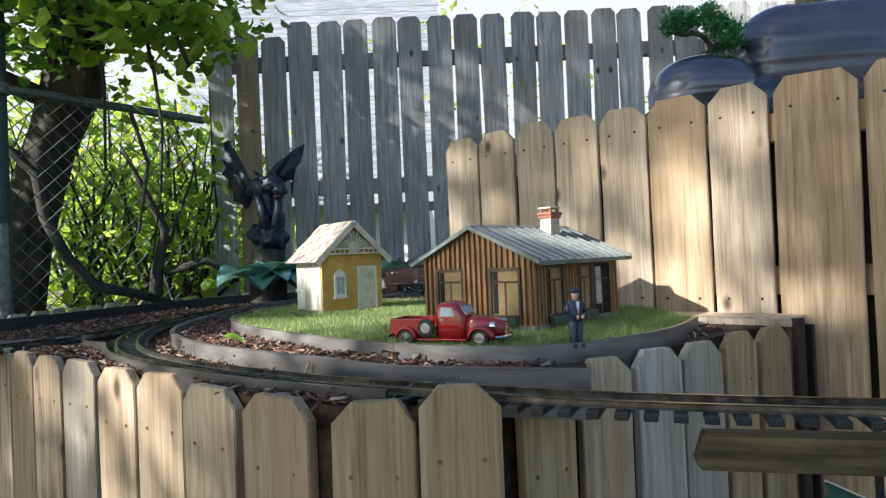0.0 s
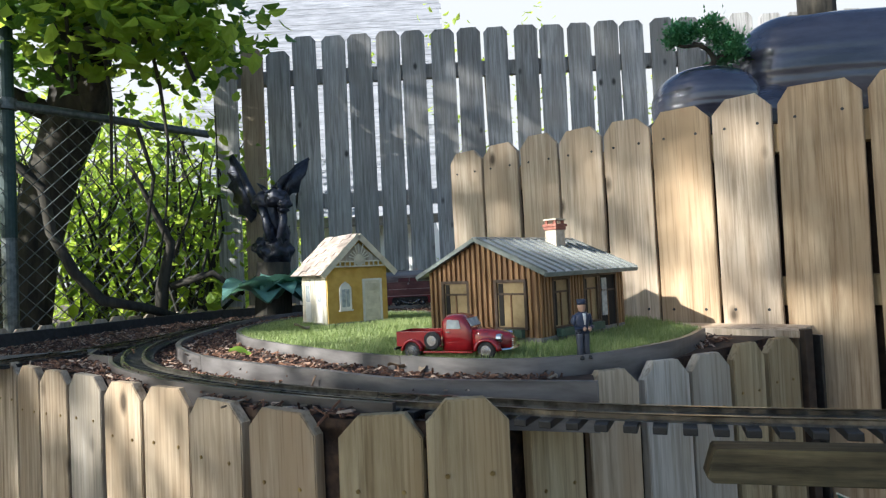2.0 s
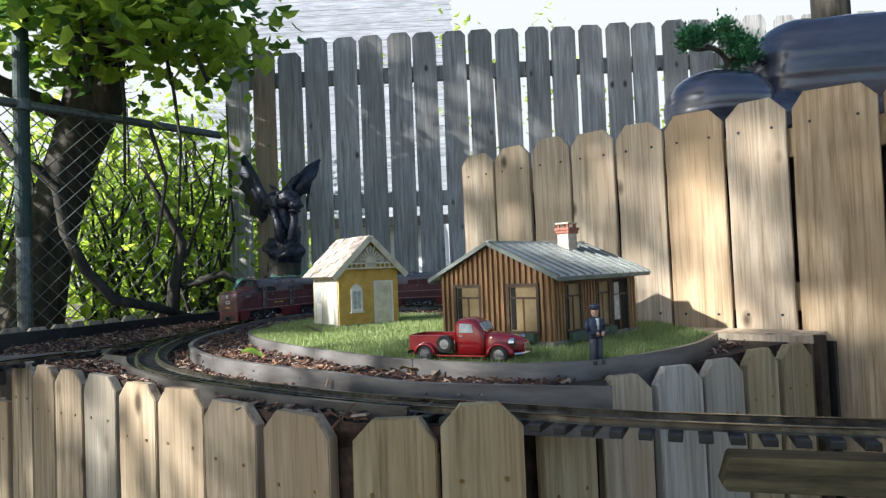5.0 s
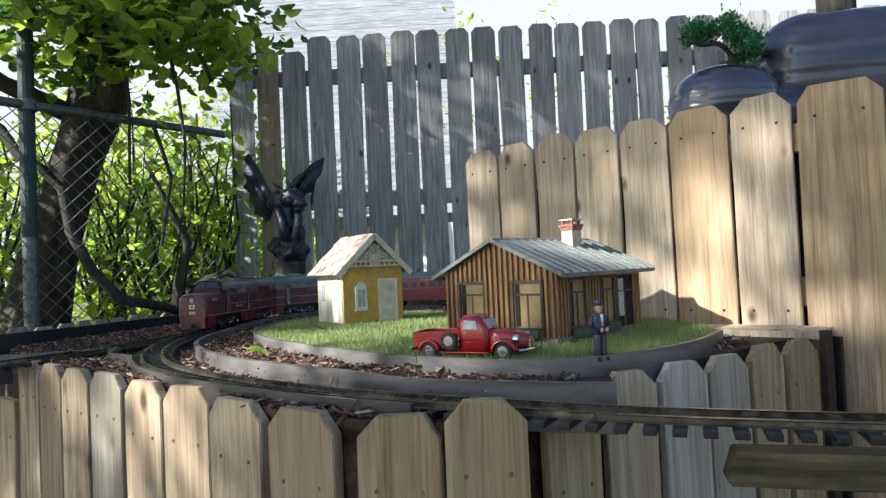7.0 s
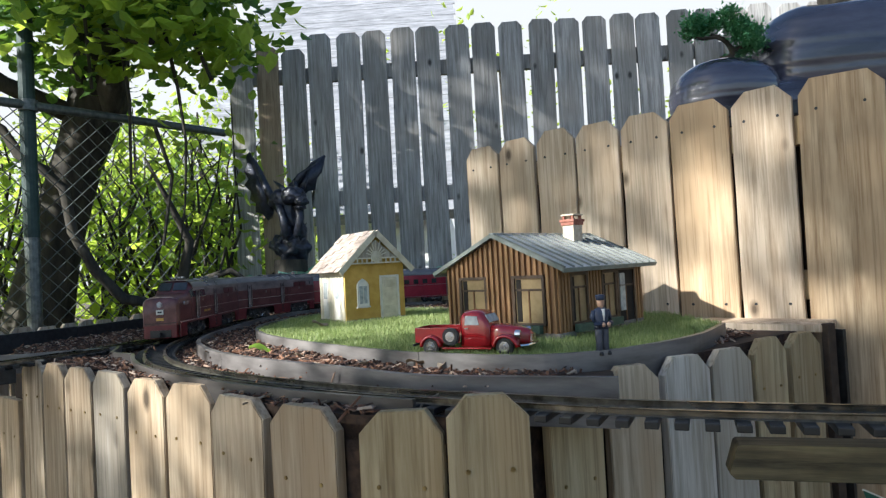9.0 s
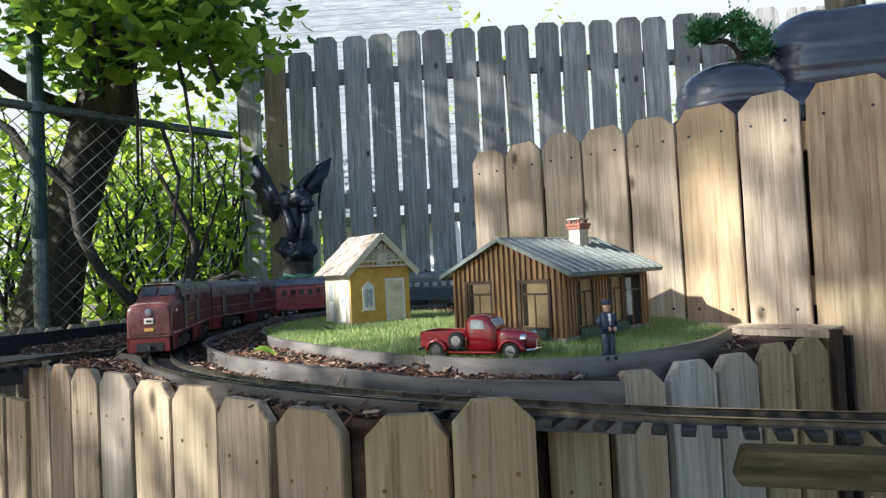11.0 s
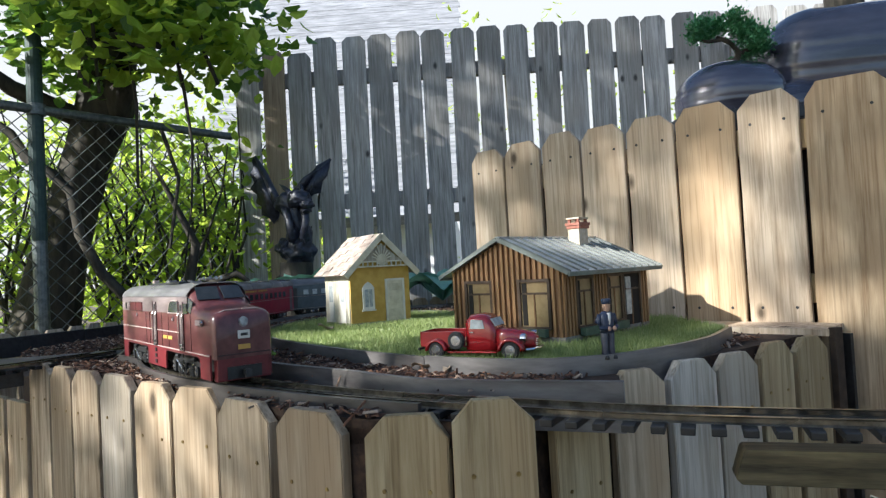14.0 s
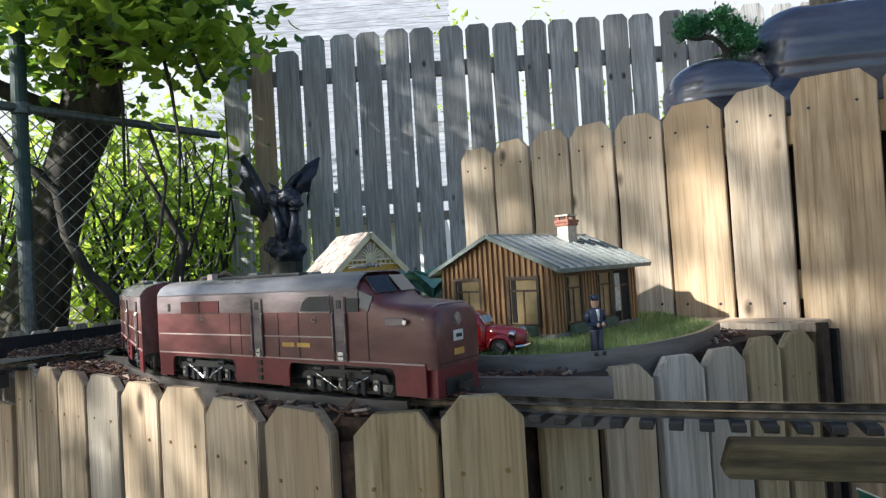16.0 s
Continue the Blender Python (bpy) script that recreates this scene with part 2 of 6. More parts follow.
def picket_mesh(name, width, height, material, thick=0.016, ear=0.028, seed=0):
    """A dog-eared board from z = 0 to its height, front at y = 0, with softened and slightly wavy edges."""
    rnd = random.Random(seed)
    w, e = width / 2, ear
    n = 5
    left = [(-w + rnd.uniform(-.0012, .0012), (height - e * 1.15) * i / n) for i in range(n + 1)]
    right = [(w + rnd.uniform(-.0012, .0012), (height - e * 1.15) * i / n) for i in range(n + 1)]
    outline = left + [(-w + e * rnd.uniform(.85, 1.15), height + rnd.uniform(-.002, .002)), (w - e * rnd.uniform(.85, 1.15), height + rnd.uniform(-.002, .002))] + right[::-1]
    bm = prism(outline, thick)
    bmesh.ops.bevel(bm, geom=[x for x in bm.edges if abs(x.verts[0].co.y - x.verts[1].co.y) < 1e-6], offset=0.0016, segments=2, affect="EDGES")
    return link(name, bm, material)


# ---- ground and backdrop ----
def ground_sheet():
    bm = bmesh.new()
    bmesh.ops.create_grid(bm, x_segments=120, y_segments=120, size=1)
    for v in bm.verts:
        v.co.x, v.co.y = v.co.x * abs(v.co.x) * 120, v.co.y * abs(v.co.y) * 120 + 2
        rise = min(max((v.co.y - 1.6) / 1.0, 0), 1)
        v.co.z = -0.36 * (1 - rise) - 0.03 + 0.02 * noise.noise(v.co * 0.9)
    tagged(part("ground", bm, SOIL), "bare brown garden soil", "ground", kind="structure")


ground_sheet()


# ---- fences ----
FAR_Y, FAR_TOP = 3.95, 1.905


def far_fence():
    f = thing("wooden_fence", "tall weathered grey dog-eared picket fence with gaps", "fence", pose(0, FAR_Y, 0))
    rnd = random.Random(4)
    meshes = [picket_mesh("picket", 0.142 + 0.002 * k, 1.86, OLD_GREY, 0.018, 0.026, k) for k in range(4)]
    brown = picket_mesh("picket", 0.136, 1.7, OLD_BROWN, 0.018, 0.026, 9)
    for i in range(-3, 21):
        low = i == -1
        me = brown if i == -2 else rnd.choice(meshes)
        p = part("picket", me, None, f, m=pose(-0.818 + 0.1682 * i, rnd.uniform(-.003, .003), (-0.055 if low else 0.04) + rnd.uniform(-.008, .008) + (0.10 if i == -2 else 0), 0, rnd.uniform(-.4, .4), 0))
    for z in (0.12, 0.875, 1.65):
        part("rail", box(-1.4, 2.7, 0.0215, 0.06, z - 0.045, z + 0.045, 0.003), OLD_GREY, f)
    for x in (-1.36, 1.05, 2.68):
        part("post", box(x - 0.045, x + 0.045, 0.062, 0.15, -0.05, 1.78, 0.004), OLD_GREY, f)
    return f


RF0, RFD = Vector((0.022, 2.215, 0)), Vector((0.7616, -0.648, 0))
RF_ANGLE = math.degrees(math.atan2(RFD.y, RFD.x))


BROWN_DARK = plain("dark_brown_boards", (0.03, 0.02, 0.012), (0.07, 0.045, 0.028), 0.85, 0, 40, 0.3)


def right_fence():
    """Pickets of raw pine that stand on the bed's back ledge and run towards the viewer."""
    f = thing("picket_fence", "new raw pine dog-eared picket fence behind the station", "fence", pose(RF0.x, RF0.y, 0, 0, 0, RF_ANGLE))
    rnd = random.Random(8)
    start, width, top = 0.002, 0.136, 0.815
    spots = [(0.002, .134), (.145, .134), (.289, .130), (.428, .136), (.575, .134), (.717, .150), (.874, .138), (1.020, .172), (1.212, .17), (1.4, .16), (1.58, .16)]
    for k, (s, w) in enumerate(spots):
        base = 0.236 if k < 7 else -0.3
        mat = (PINE_PALE, PINE_PALE, PINE_PALE, PINE_PALE, PINE_PALE, PINE, PINE_PALE, PINE, PINE, PINE_PALE, PINE)[k]
        me = picket_mesh("picket", w, top - base + rnd.uniform(-.004, .004), mat, 0.016, 0.03, 20 + k)
        p = part("picket", me, None, f, m=pose(s + w / 2, rnd.uniform(-.002, .002), base, 0, rnd.uniform(-.35, .35), 0))
        screw = cylinder(0.0035, 0.002, 10, "y")
        sm = link("screw", screw, BLACK)
        for zz in ((top - base - 0.075), 0.05):
            for xx in (-0.28, 0.28):
                part("screw", sm, None, p, m=pose(xx * w, -0.0008, zz))
    # added dark board stands in for the shade seen through the picket gaps
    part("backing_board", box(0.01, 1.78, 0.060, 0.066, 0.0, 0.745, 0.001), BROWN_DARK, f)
    for z in (0.33, 0.70):
        part("rail", box(-0.01, 1.8, 0.019, 0.055, z - 0.035, z + 0.035, 0.003), PINE_GREEN, f)
    return f


# plan corners and top of each front picket: x, y of its start, x, y of its end, top
FRONT = [
    (-1.37, 1.775, -1.275, 1.705, 0.14), (-1.255, 1.69, -1.15, 1.615, 0.14),
    (-1.128, 1.600, -1.040, 1.545, 0.245), (-1.016, 1.512, -0.930, 1.455, 0.243), (-0.905, 1.420, -0.815, 1.366, 0.243),
    (-0.790, 1.334, -0.688, 1.264, 0.243), (-0.655, 1.216, -0.552, 1.143, 0.243), (-0.540, 1.128, -0.432, 1.056, 0.243),
    (-0.408, 1.000, -0.305, 0.926, 0.243), (-0.288, 0.908, -0.182, 0.838, 0.242), (-0.150, 0.823, -0.042, 0.803, 0.242),
    (-0.034, 0.760, 0.063, 0.766, 0.268), (0.105, 0.930, 0.193, 0.990, 0.195),
    (0.212, 1.038, 0.304, 1.076, 0.246), (0.322, 1.100, 0.413, 1.146, 0.245), (0.424, 1.168, 0.512, 1.210, 0.245),
    (0.545, 1.272, 0.624, 1.312, 0.245), (0.644, 1.336, 0.728, 1.380, 0.245)]


def front_fence():
    f = thing("planter_fence", "low raw pine dog-eared pickets edging the raised railway bed", "fence")
    mats = [PINE_FRONT, PINE_FRONT, PINE_FRONT, PINE_FRONT, PINE_FRONT, PINE_GREY, PINE_FRONT, PINE_FRONT, PINE_FRONT, PINE_FRONT, PINE_GREEN, PINE_GREEN, PINE_GREEN, PINE_FRONT, PINE_GREY, PINE_GREY, PINE_GREEN, PINE_GREEN]
    sm = link("screw", cylinder(0.003, 0.002, 12, "y", 0.0006), BRASS)
    for k, (x0, y0, x1, y1, top) in enumerate(FRONT):
        w = math.hypot(x1 - x0, y1 - y0)
        me = picket_mesh("picket", w, top + 0.36, mats[k], 0.018, 0.002 if top < 0.2 else 0.024, 40 + k)
        p = part("picket", me, None, f, m=pose((x0 + x1) / 2, (y0 + y1) / 2, -0.36, 0, 0, math.degrees(math.atan2(y1 - y0, x1 - x0))))
        for xx in (-0.27, 0.27):
            part("screw", sm, None, p, m=pose(xx * w, -0.0008, top + 0.26 + 0.006 * (k % 3)))
    part("corner_post", box(-.012, .012, -.008, .008, -0.36, 0.255, 0.002), BROWN_DARK, f, m=pose(0.765, 1.415, 0, 0, 0, 25))
    # thin black strip stands in for the dark gap beside the corner post
    part("corner_board", box(-.003, .006, -.012, .012, -0.36, 0.24, 0.001), BLACK, f, m=pose(0.795, 1.43, 0, 0, 0, 25))
    return f


def back_fence():
    f = thing("planter_fence", "low pale pine pickets along the bed's far edge", "fence")
    pts = smooth_line([(-2.2, 1.75), (-1.75, 2.58), (-1.67, 2.92), (-1.55, 3.3), (-1.36, 3.68), (-1.0, 3.8), (-0.5, 3.82), (0.0, 3.82)], 0.105)
    me = [picket_mesh("picket", 0.095, 0.265, PINE_PALE, 0.016, 0.02, 60 + k) for k in range(3)]
    for i, (a, b) in enumerate(zip(pts, pts[1:])):
        d = b - a
        part("picket", me[i % 3], None, f, m=pose((a.x + b.x) / 2, (a.y + b.y) / 2, -0.005 + 0.004 * (i % 3), 0, 0, math.degrees(math.atan2(d.y, d.x))))
    return f


# ---- the raised bed ----
def picket_backs(rows, gap=0.021):
    out = []
    for x0, y0, x1, y1, top in rows:
        w = math.hypot(x1 - x0, y1 - y0)
        nx, ny = -(y1 - y0) / w * gap, (x1 - x0) / w * gap
        out += [(x0 + nx, y0 + ny), (x1 + nx, y1 + ny)]
    return out


BACKS = picket_backs(FRONT[2:11])
BED = BACKS + [(0.0, 0.85), (0.09, 0.96), (0.20, 1.08), (0.41, 1.22), (0.71, 1.43),
       (0.76, 1.585), (1.4, 2.0), (1.4, 3.5), (0.0, 3.8), (-1.0, 3.78), (-1.34, 3.66), (-1.53, 3.3), (-1.65, 2.92), (-1.73, 2.58), (-1.5, 2.1)]
TRACK = [(1.75, 0.300), (1.0, 0.508), (0.45, 0.672), (0.2, 0.755), (0.06, 0.822), (-0.13, 0.918), (-0.31, 1.038), (-0.485, 1.18), (-0.64, 1.345), (-0.76, 1.545), (-0.85, 1.79), (-0.897, 2.07),
         (-0.905, 2.4), (-0.85, 2.75), (-0.7, 3.05), (-0.45, 3.22), (-0.15, 3.2), (0.3, 3.1), (0.9, 2.95), (2.5, 2.6), (5.5, 1.9)]
LINE = smooth_line(TRACK, 0.01)
RAIL_TOP = 0.25


def inside(x, y, poly):
    hit = False
    for (x0, y0), (x1, y1) in zip(poly, poly[1:] + poly[:1]):
        if (y0 > y) != (y1 > y) and x < (x1 - x0) * (y - y0) / (y1 - y0) + x0:
            hit = not hit
    return hit


WALL_PLAN = [(0.196, 0.888), (0.008, 0.95), (-0.1, 1.0), (-0.223, 1.112), (-0.345, 1.212), (-0.5, 1.36), (-0.64, 1.556), (-0.735, 1.75), (-0.785, 2.0), (-0.80, 2.4), (-0.77, 2.7), (-0.64, 2.97), (-0.42, 3.1), (-0.1, 3.08)]
LAWN_PLAN = [(p * 1.07, q * 1.07) for p, q in ((0.50, 1.30), (0.40, 1.15), (0.28, 1.045), (0.179, 0.995), (0.062, 1.0), (-0.084, 1.092), (-0.31, 1.327), (-0.5, 1.59), (-0.595, 1.834), (-0.58, 2.1), (-0.45, 2.3), (-0.2, 2.35), (0.0, 2.15))]
LAWN_EDGE = smooth_line(LAWN_PLAN, 0.03)
LAWN_POLY = [(p.x, p.y) for p in LAWN_EDGE] + [(0.10, 2.12), (0.52, 1.74), (0.54, 1.5)]
LAWN_Z = 0.2615


def slab(name, poly, z0, z1, material, label, cat):
    bm = prism(poly, z1 - z0, "z", z0)
    return tagged(part(name, bm, material), label, cat, kind="structure")


def boards(line, half, z0, z1, label, material, run):
    """Edging of bent boards that meet end to end."""
    e = thing("garden_edging", label, "edging")
    for i in range(0, len(line) - 2, run):
        piece = line[i:i + run + 1]
        if len(piece) > 1:
            cut = piece[-1] - piece[-2]
            piece = piece[:-1] + [piece[-2] + cut * 0.93]
            part("edging_board", band(piece, half, z0, z1 - 0.002 * ((i // run) % 2)), material, e)


def bed():
    slab("planting_bed", BED, -0.36, 0.221, MULCH_BED, "raised bed of dark bark mulch", "bed")
    slab("lawn", LAWN_POLY, 0.2, LAWN_Z, TURF_BASE, "small mat of bright green turf", "lawn")
    verge = [(p.x, p.y) for p in offset_line(LINE[186:292], 0.05)[::6]] + [(-0.92, 1.62)] + BACKS + [(-0.02, 0.80)]
    slab("mulch_verge", verge, 0.2, 0.233, MULCH_BED, "bark mulch banked against the pickets", "bed")
    infill = [(p.x, p.y) for p in smooth_line(WALL_PLAN, 0.05)] + [(0.2, 2.9), (0.02, 2.3), (0.6, 1.75), (0.78, 1.5), (0.44, 1.22), (0.23, 1.08)]
    slab("mulch_fill", infill, 0.2, 0.238, MULCH_BED, "bark mulch filling the ring inside the edging", "bed")
    boards(smooth_line(WALL_PLAN, 0.02), 0.006, 0.19, 0.259, "grey-brown composite edging board curving inside the track", EDGING, 46)
    boards(smooth_line(LAWN_PLAN, 0.02), 0.005, 0.2, 0.270, "dark composite edging round the small lawn", EDGING, 40)
    strip = offset_line(LINE[190:292], 0.047)[::3] + [Vector((-0.895, 1.60, 0)), Vector((-0.95, 1.74, 0))]
    tagged(part("edging_strip", band(strip, 0.004, 0.2, 0.2525), STRIP), "thin grey edging strip outside the track", "edging")
    strip = smooth_line([(-0.955, 1.76), (-1.05, 1.72), (-1.25, 1.66), (-1.5, 1.62)], 0.03)
    tagged(part("edging_strip", band(strip, 0.003, 0.2, 0.25), EDGING), "thin grey edging strip leading off the bed", "edging")
    board = smooth_line([(-1.9, 1.75), (-1.56, 2.26), (-1.38, 2.85), (-1.15, 3.28), (-0.8, 3.45), (-0.3, 3.5)], 0.05)
    boards(board, 0.012, 0.2, 0.268, "dark painted timber edging behind the track", BLACK, 16)
    m = pose(0, 0, 0, 0, 0, RF_ANGLE)
    ledge = thing("ledge", "pale pine ledge board at the tall pickets' foot", "ledge")
    part("ledge_board", box(0.2, 1.075, -0.14, -0.004, 0.236, 0.252, 0.002), PINE_PALE, ledge, m=pose(RF0.x, RF0.y, 0, 0, 0, RF_ANGLE))


# ---- the track ----
BRANCH = smooth_line([(-0.905, 2.45), (-0.92, 2.15), (-0.965, 1.87), (-1.06, 1.63), (-1.2, 1.43), (-1.6, 1.0)], 0.01)


def track(near, label):
    t = thing("railway_track", label, "track", group="garden railway tracks")
    prof = [(-0.0026, 0.0), (-0.0012, -0.002), (-0.0012, -0.0065), (-0.004, -0.0085), (0.004, -0.0085), (0.0012, -0.0065), (0.0012, -0.002), (0.0026, 0.0)]
    for side in (-1, 1):
        rings = []
        line = near[::3]
        for p, q in zip(offset_line(line, side * 0.0225), offset_line(line, side * 0.0235)):
            w = (q - p).normalized() * side
            rings.append([(p.x + w.x * a, p.y + w.y * a, RAIL_TOP + b) for a, b in prof])
        part("rail", loft(rings), RAIL, t)
    tie = box(-0.0075, 0.0075, -0.046, 0.046, -0.0172, -0.0085, 0.0015)
    me = link("tie", tie, TIE)
    for i in range(2, len(near) - 2, 3):
        p, d = near[i], near[i + 1] - near[i - 1]
        part("tie", me, None, t, m=pose(p.x, p.y, RAIL_TOP, 0, 0, math.degrees(math.atan2(d.y, d.x))))
    return t


def bridge_support():
    d = Vector((1.0, -0.28, 0)).normalized()
    ang = math.degrees(math.atan2(d.y, d.x))
    s = thing("bridge_plank", "dark stained plank with rounded end below the track", "plank", pose(0.272, 0.718, 0, 0, 0, ang + 2))
    out = [(0, 0.006), (0.006, 0.0), (0.95, 0.0), (0.95, 0.038), (0.012, 0.038), (0.009, 0.035)]
    part("plank", prism([(a, b + 0.173) for a, b in out], 0.035, "y", 0.0, 0.0015), DARK_STAINED, s)
    part("post", box(0.6, 0.69, 0.0, 0.035, -0.4, 0.163, 0.003), DARK_STAINED, s)
    return s


def side_bridge():
    s = thing("bridge_beam", "black timber beam carrying track off the bed", "beam", pose(-1.12, 1.56, 0, 0, 0, 227))
    part("beam", box(0, 0.7, -0.03, 0.03, 0.195, 0.23, 0.003), BLACK, s)
    part("post", box(0.4, 0.46, -0.03, 0.03, -0.4, 0.17, 0.003), BLACK, s)


side_bridge(); far_fence(); right_fence(); front_fence(); back_fence(); bed(); bridge_support()
track(LINE[:560], "curving garden railway track with brown rails on black ties")
track(BRANCH, "branch track leading off the bed on black ties")


# ---- the train ----
MAROON = plain("weathered_maroon_paint", (0.070, 0.014, 0.015), (0.15, 0.048, 0.044), 0.38, 0, 35, 0.03, 0.15, (0.4, 1, 1))
COACH_RED = plain("red_coach_paint", (0.26, 0.010, 0.028), (0.36, 0.020, 0.042), 0.3, 0, 35, 0.02, 0.3)
COACH_BLUE = plain("dark_blue_grey_coach_paint", (0.035, 0.055, 0.065), (0.06, 0.085, 0.095), 0.4, 0, 35, 0.02, 0.2)
ROOF_GREY = plain("sooty_roof_paint", (0.10, 0.095, 0.10), (0.22, 0.21, 0.21), 0.28, 0, 30, 0.05, 0.2, (0.3, 1, 1))
BAND_GREY = plain("sooty_grey_band_paint", (0.085, 0.06, 0.06), (0.27, 0.21, 0.20), 0.4, 0, 30, 0.03, 0.1, (0.3, 1, 1))
SKIRT_RED = plain("clean_maroon_skirt_paint", (0.10, 0.010, 0.014), (0.17, 0.018, 0.022), 0.38, 0, 35, 0.03)
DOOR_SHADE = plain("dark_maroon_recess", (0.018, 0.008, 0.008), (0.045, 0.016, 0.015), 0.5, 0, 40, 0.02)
GRILLE_RED = plain("red_grille_paint", (0.06, 0.006, 0.008), (0.10, 0.012, 0.014), 0.45, 0, 60, 0.1)
GLINT = plain("bare_bright_metal", (0.55, 0.54, 0.52), (0.8, 0.79, 0.76), 0.2, 0.9, 60, 0.02)
PALE_LINE = plain("pale_stripe_paint", (0.32, 0.25, 0.22), (0.46, 0.37, 0.33), 0.5, 0, 50, 0)
GOLD = plain("gold_lettering", (0.5, 0.28, 0.05), (0.62, 0.36, 0.08), 0.5, 0, 50, 0)
STEEL = plain("worn_steel", (0.16, 0.15, 0.145), (0.42, 0.40, 0.38), 0.35, 0.8, 60, 0.1)
WHITE_PAINT = plain("white_paint", (0.60, 0.57, 0.50), (0.76, 0.73, 0.66), 0.5, 0, 30, 0.05)
DARK_GLASS = plain("dark_window_glass", (0.02, 0.024, 0.026), (0.05, 0.055, 0.06), 0.08, 0, 20, 0)
PALE_GLASS = plain("pale_window_glass", (0.3, 0.33, 0.33), (0.5, 0.53, 0.52), 0.12, 0, 90, 0)
HALF_W, BODY_TOP = 0.054, 0.150


def hull(x, w, z0, zs, zt, n=11, power=2.6):
    """A ring across the car: upright sides to the shoulder zs, then a rounded roof to zt."""
    side = [(-w, z0), (-w * 1.005, (z0 + zs) / 2)]
    arc = []
    for k in range(n + 1):
        a = math.pi * k / n
        c, s = math.cos(a), math.sin(a)
        arc.append((-w * math.copysign(abs(c) ** (2 / power), c), zs + (zt - zs) * abs(s) ** (2 / power)))
    pts = side + arc + [(-p, z) for p, z in side[::-1]]
    return [(x, y, z) for y, z in pts]


def window_row(parent, xs, w, h, z, material, side):
    me = link("window", box(-w / 2, w / 2, -0.0008, 0.0008, -h / 2, h / 2, 0.0005), material)
    for x in xs:
        part("window", me, None, parent, m=pose(x, side * (HALF_W + 0.0004), z))


def wheel_set(parent, x, r=0.0155):
    for side in (-1, 1):
        w = part("wheel", cylinder(r, 0.006, 20, "y", 0.001), BLACK, parent, m=pose(x, side * 0.0235, r))
        part("wheel_face", cylinder(r * 0.62, 0.0015, 16, "y"), STEEL, w, m=pose(0, side * 0.0032, 0))


def truck_frame(parent, x, span=0.085, name="bogie"):
    """A sprung three-axle bogie with side frames, boxes, springs and brake rods."""
    t = part(name, box(-span / 2, span / 2, -0.02, 0.02, 0.016, 0.024, 0.002), BLACK, parent, m=pose(x, 0, 0))
    for side in (-1, 1):
        bm = joined(prism([(-span / 2, 0.021), (-span / 2 + 0.005, 0.030), (-0.02, 0.034), (0.02, 0.034), (span / 2 - 0.005, 0.030), (span / 2, 0.021), (0.022, 0.025), (-0.022, 0.025)], 0.006, "y", -0.003),
                    box(-span * 0.46, span * 0.46, -0.002, 0.002, 0.0075, 0.0105))
        part("side_frame", bm, BLACK, t, m=pose(0, side * 0.043, 0))
        for k in (-1, 0, 1):
            b = part("axle_box", box(-0.006, 0.006, -0.003, 0.003, 0.008, 0.024, 0.0012), BLACK, t, m=pose(k * span * 0.38, side * 0.0465, 0))
            part("axle_cap", cylinder(0.0036, 0.002, 12, "y", 0.0006), GLINT, b, m=pose(0, side * 0.004, 0.0155))
            part("box_lid", box(-0.0035, 0.0035, -0.001, 0.001, 0, 0.003, 0.0004), STEEL, b, m=pose(0, side * 0.0035, 0.0215))
        for k in (-1, 1):
            for dx in (-0.006, 0.006):
                part("spring", joined(*[moved(cylinder(0.0042, 0.0016, 10), pose(0, 0, 0.0025 * j)) for j in range(5)], cylinder(0.003, 0.013, 8)), BLACK, t, m=pose(k * span * 0.19 + dx, side * 0.0462, 0.013))
            part("brake_rod", tube([(k * span * 0.30, side * 0.048, 0.027), (k * span * 0.12, side * 0.049, 0.016), (k * span * 0.05, side * 0.048, 0.010)], 0.0013, 6), GLINT, t)
            part("brake_cylinder", moved(cylinder(0.0036, 0.016, 12, "x", 0.0008), pose(k * span * 0.28, side * 0.047, 0.0335)), BLACK, t)
    for k in (-1, 0, 1):
        wheel_set(parent, x + k * span * 0.38)
    return t


def coupler(parent, x):
    part("coupler", box(-0.012, 0.012, -0.004, 0.004, 0.018, 0.026, 0.001), BLACK, parent, m=pose(x, 0, 0))


def side_lines(parent, x0, x1, zs):
    for z in zs:
        for side in (-1, 1):
            part("stripe", box(x0, x1, -0.0007, 0.0007, z - 0.0009, z + 0.0009), PALE_LINE, parent, m=pose(0, side * (HALF_W + 0.0005), 0))


def roof_shell(parent, x0, x1, low, material, name, lift=0.0012, step=0.05):
    """The painted upper part: a thin shell over the hull from the height low upwards."""
    def ring(x, grow):
        pts = [p for p in hull(x, HALF_W + grow, 0.02, 0.124, BODY_TOP + grow) if p[2] >= low]
        return [(x, -HALF_W - grow, low)] + pts + [(x, HALF_W + grow, low)]
    n = max(2, int((x1 - x0) / step))
    return part(name, loft([ring(x0 + (x1 - x0) * k / n, lift) for k in range(n + 1)], closed=False), material, parent, smooth=True)


def side_skirt(x0, x1, openings, top=0.047, low=0.010):
    """The lower body side in the x-z plane, with a round-cornered opening over each bogie."""
    pts = [(x0, low)]
    for a, b in openings:
        pts += [(a, low), (a, 0.030), (a + 0.003, 0.038), (a + 0.010, 0.0425), (b - 0.010, 0.0425), (b - 0.003, 0.038), (b, 0.030), (b, low)]
    return pts + [(x1, low), (x1, top), (x0, top)]


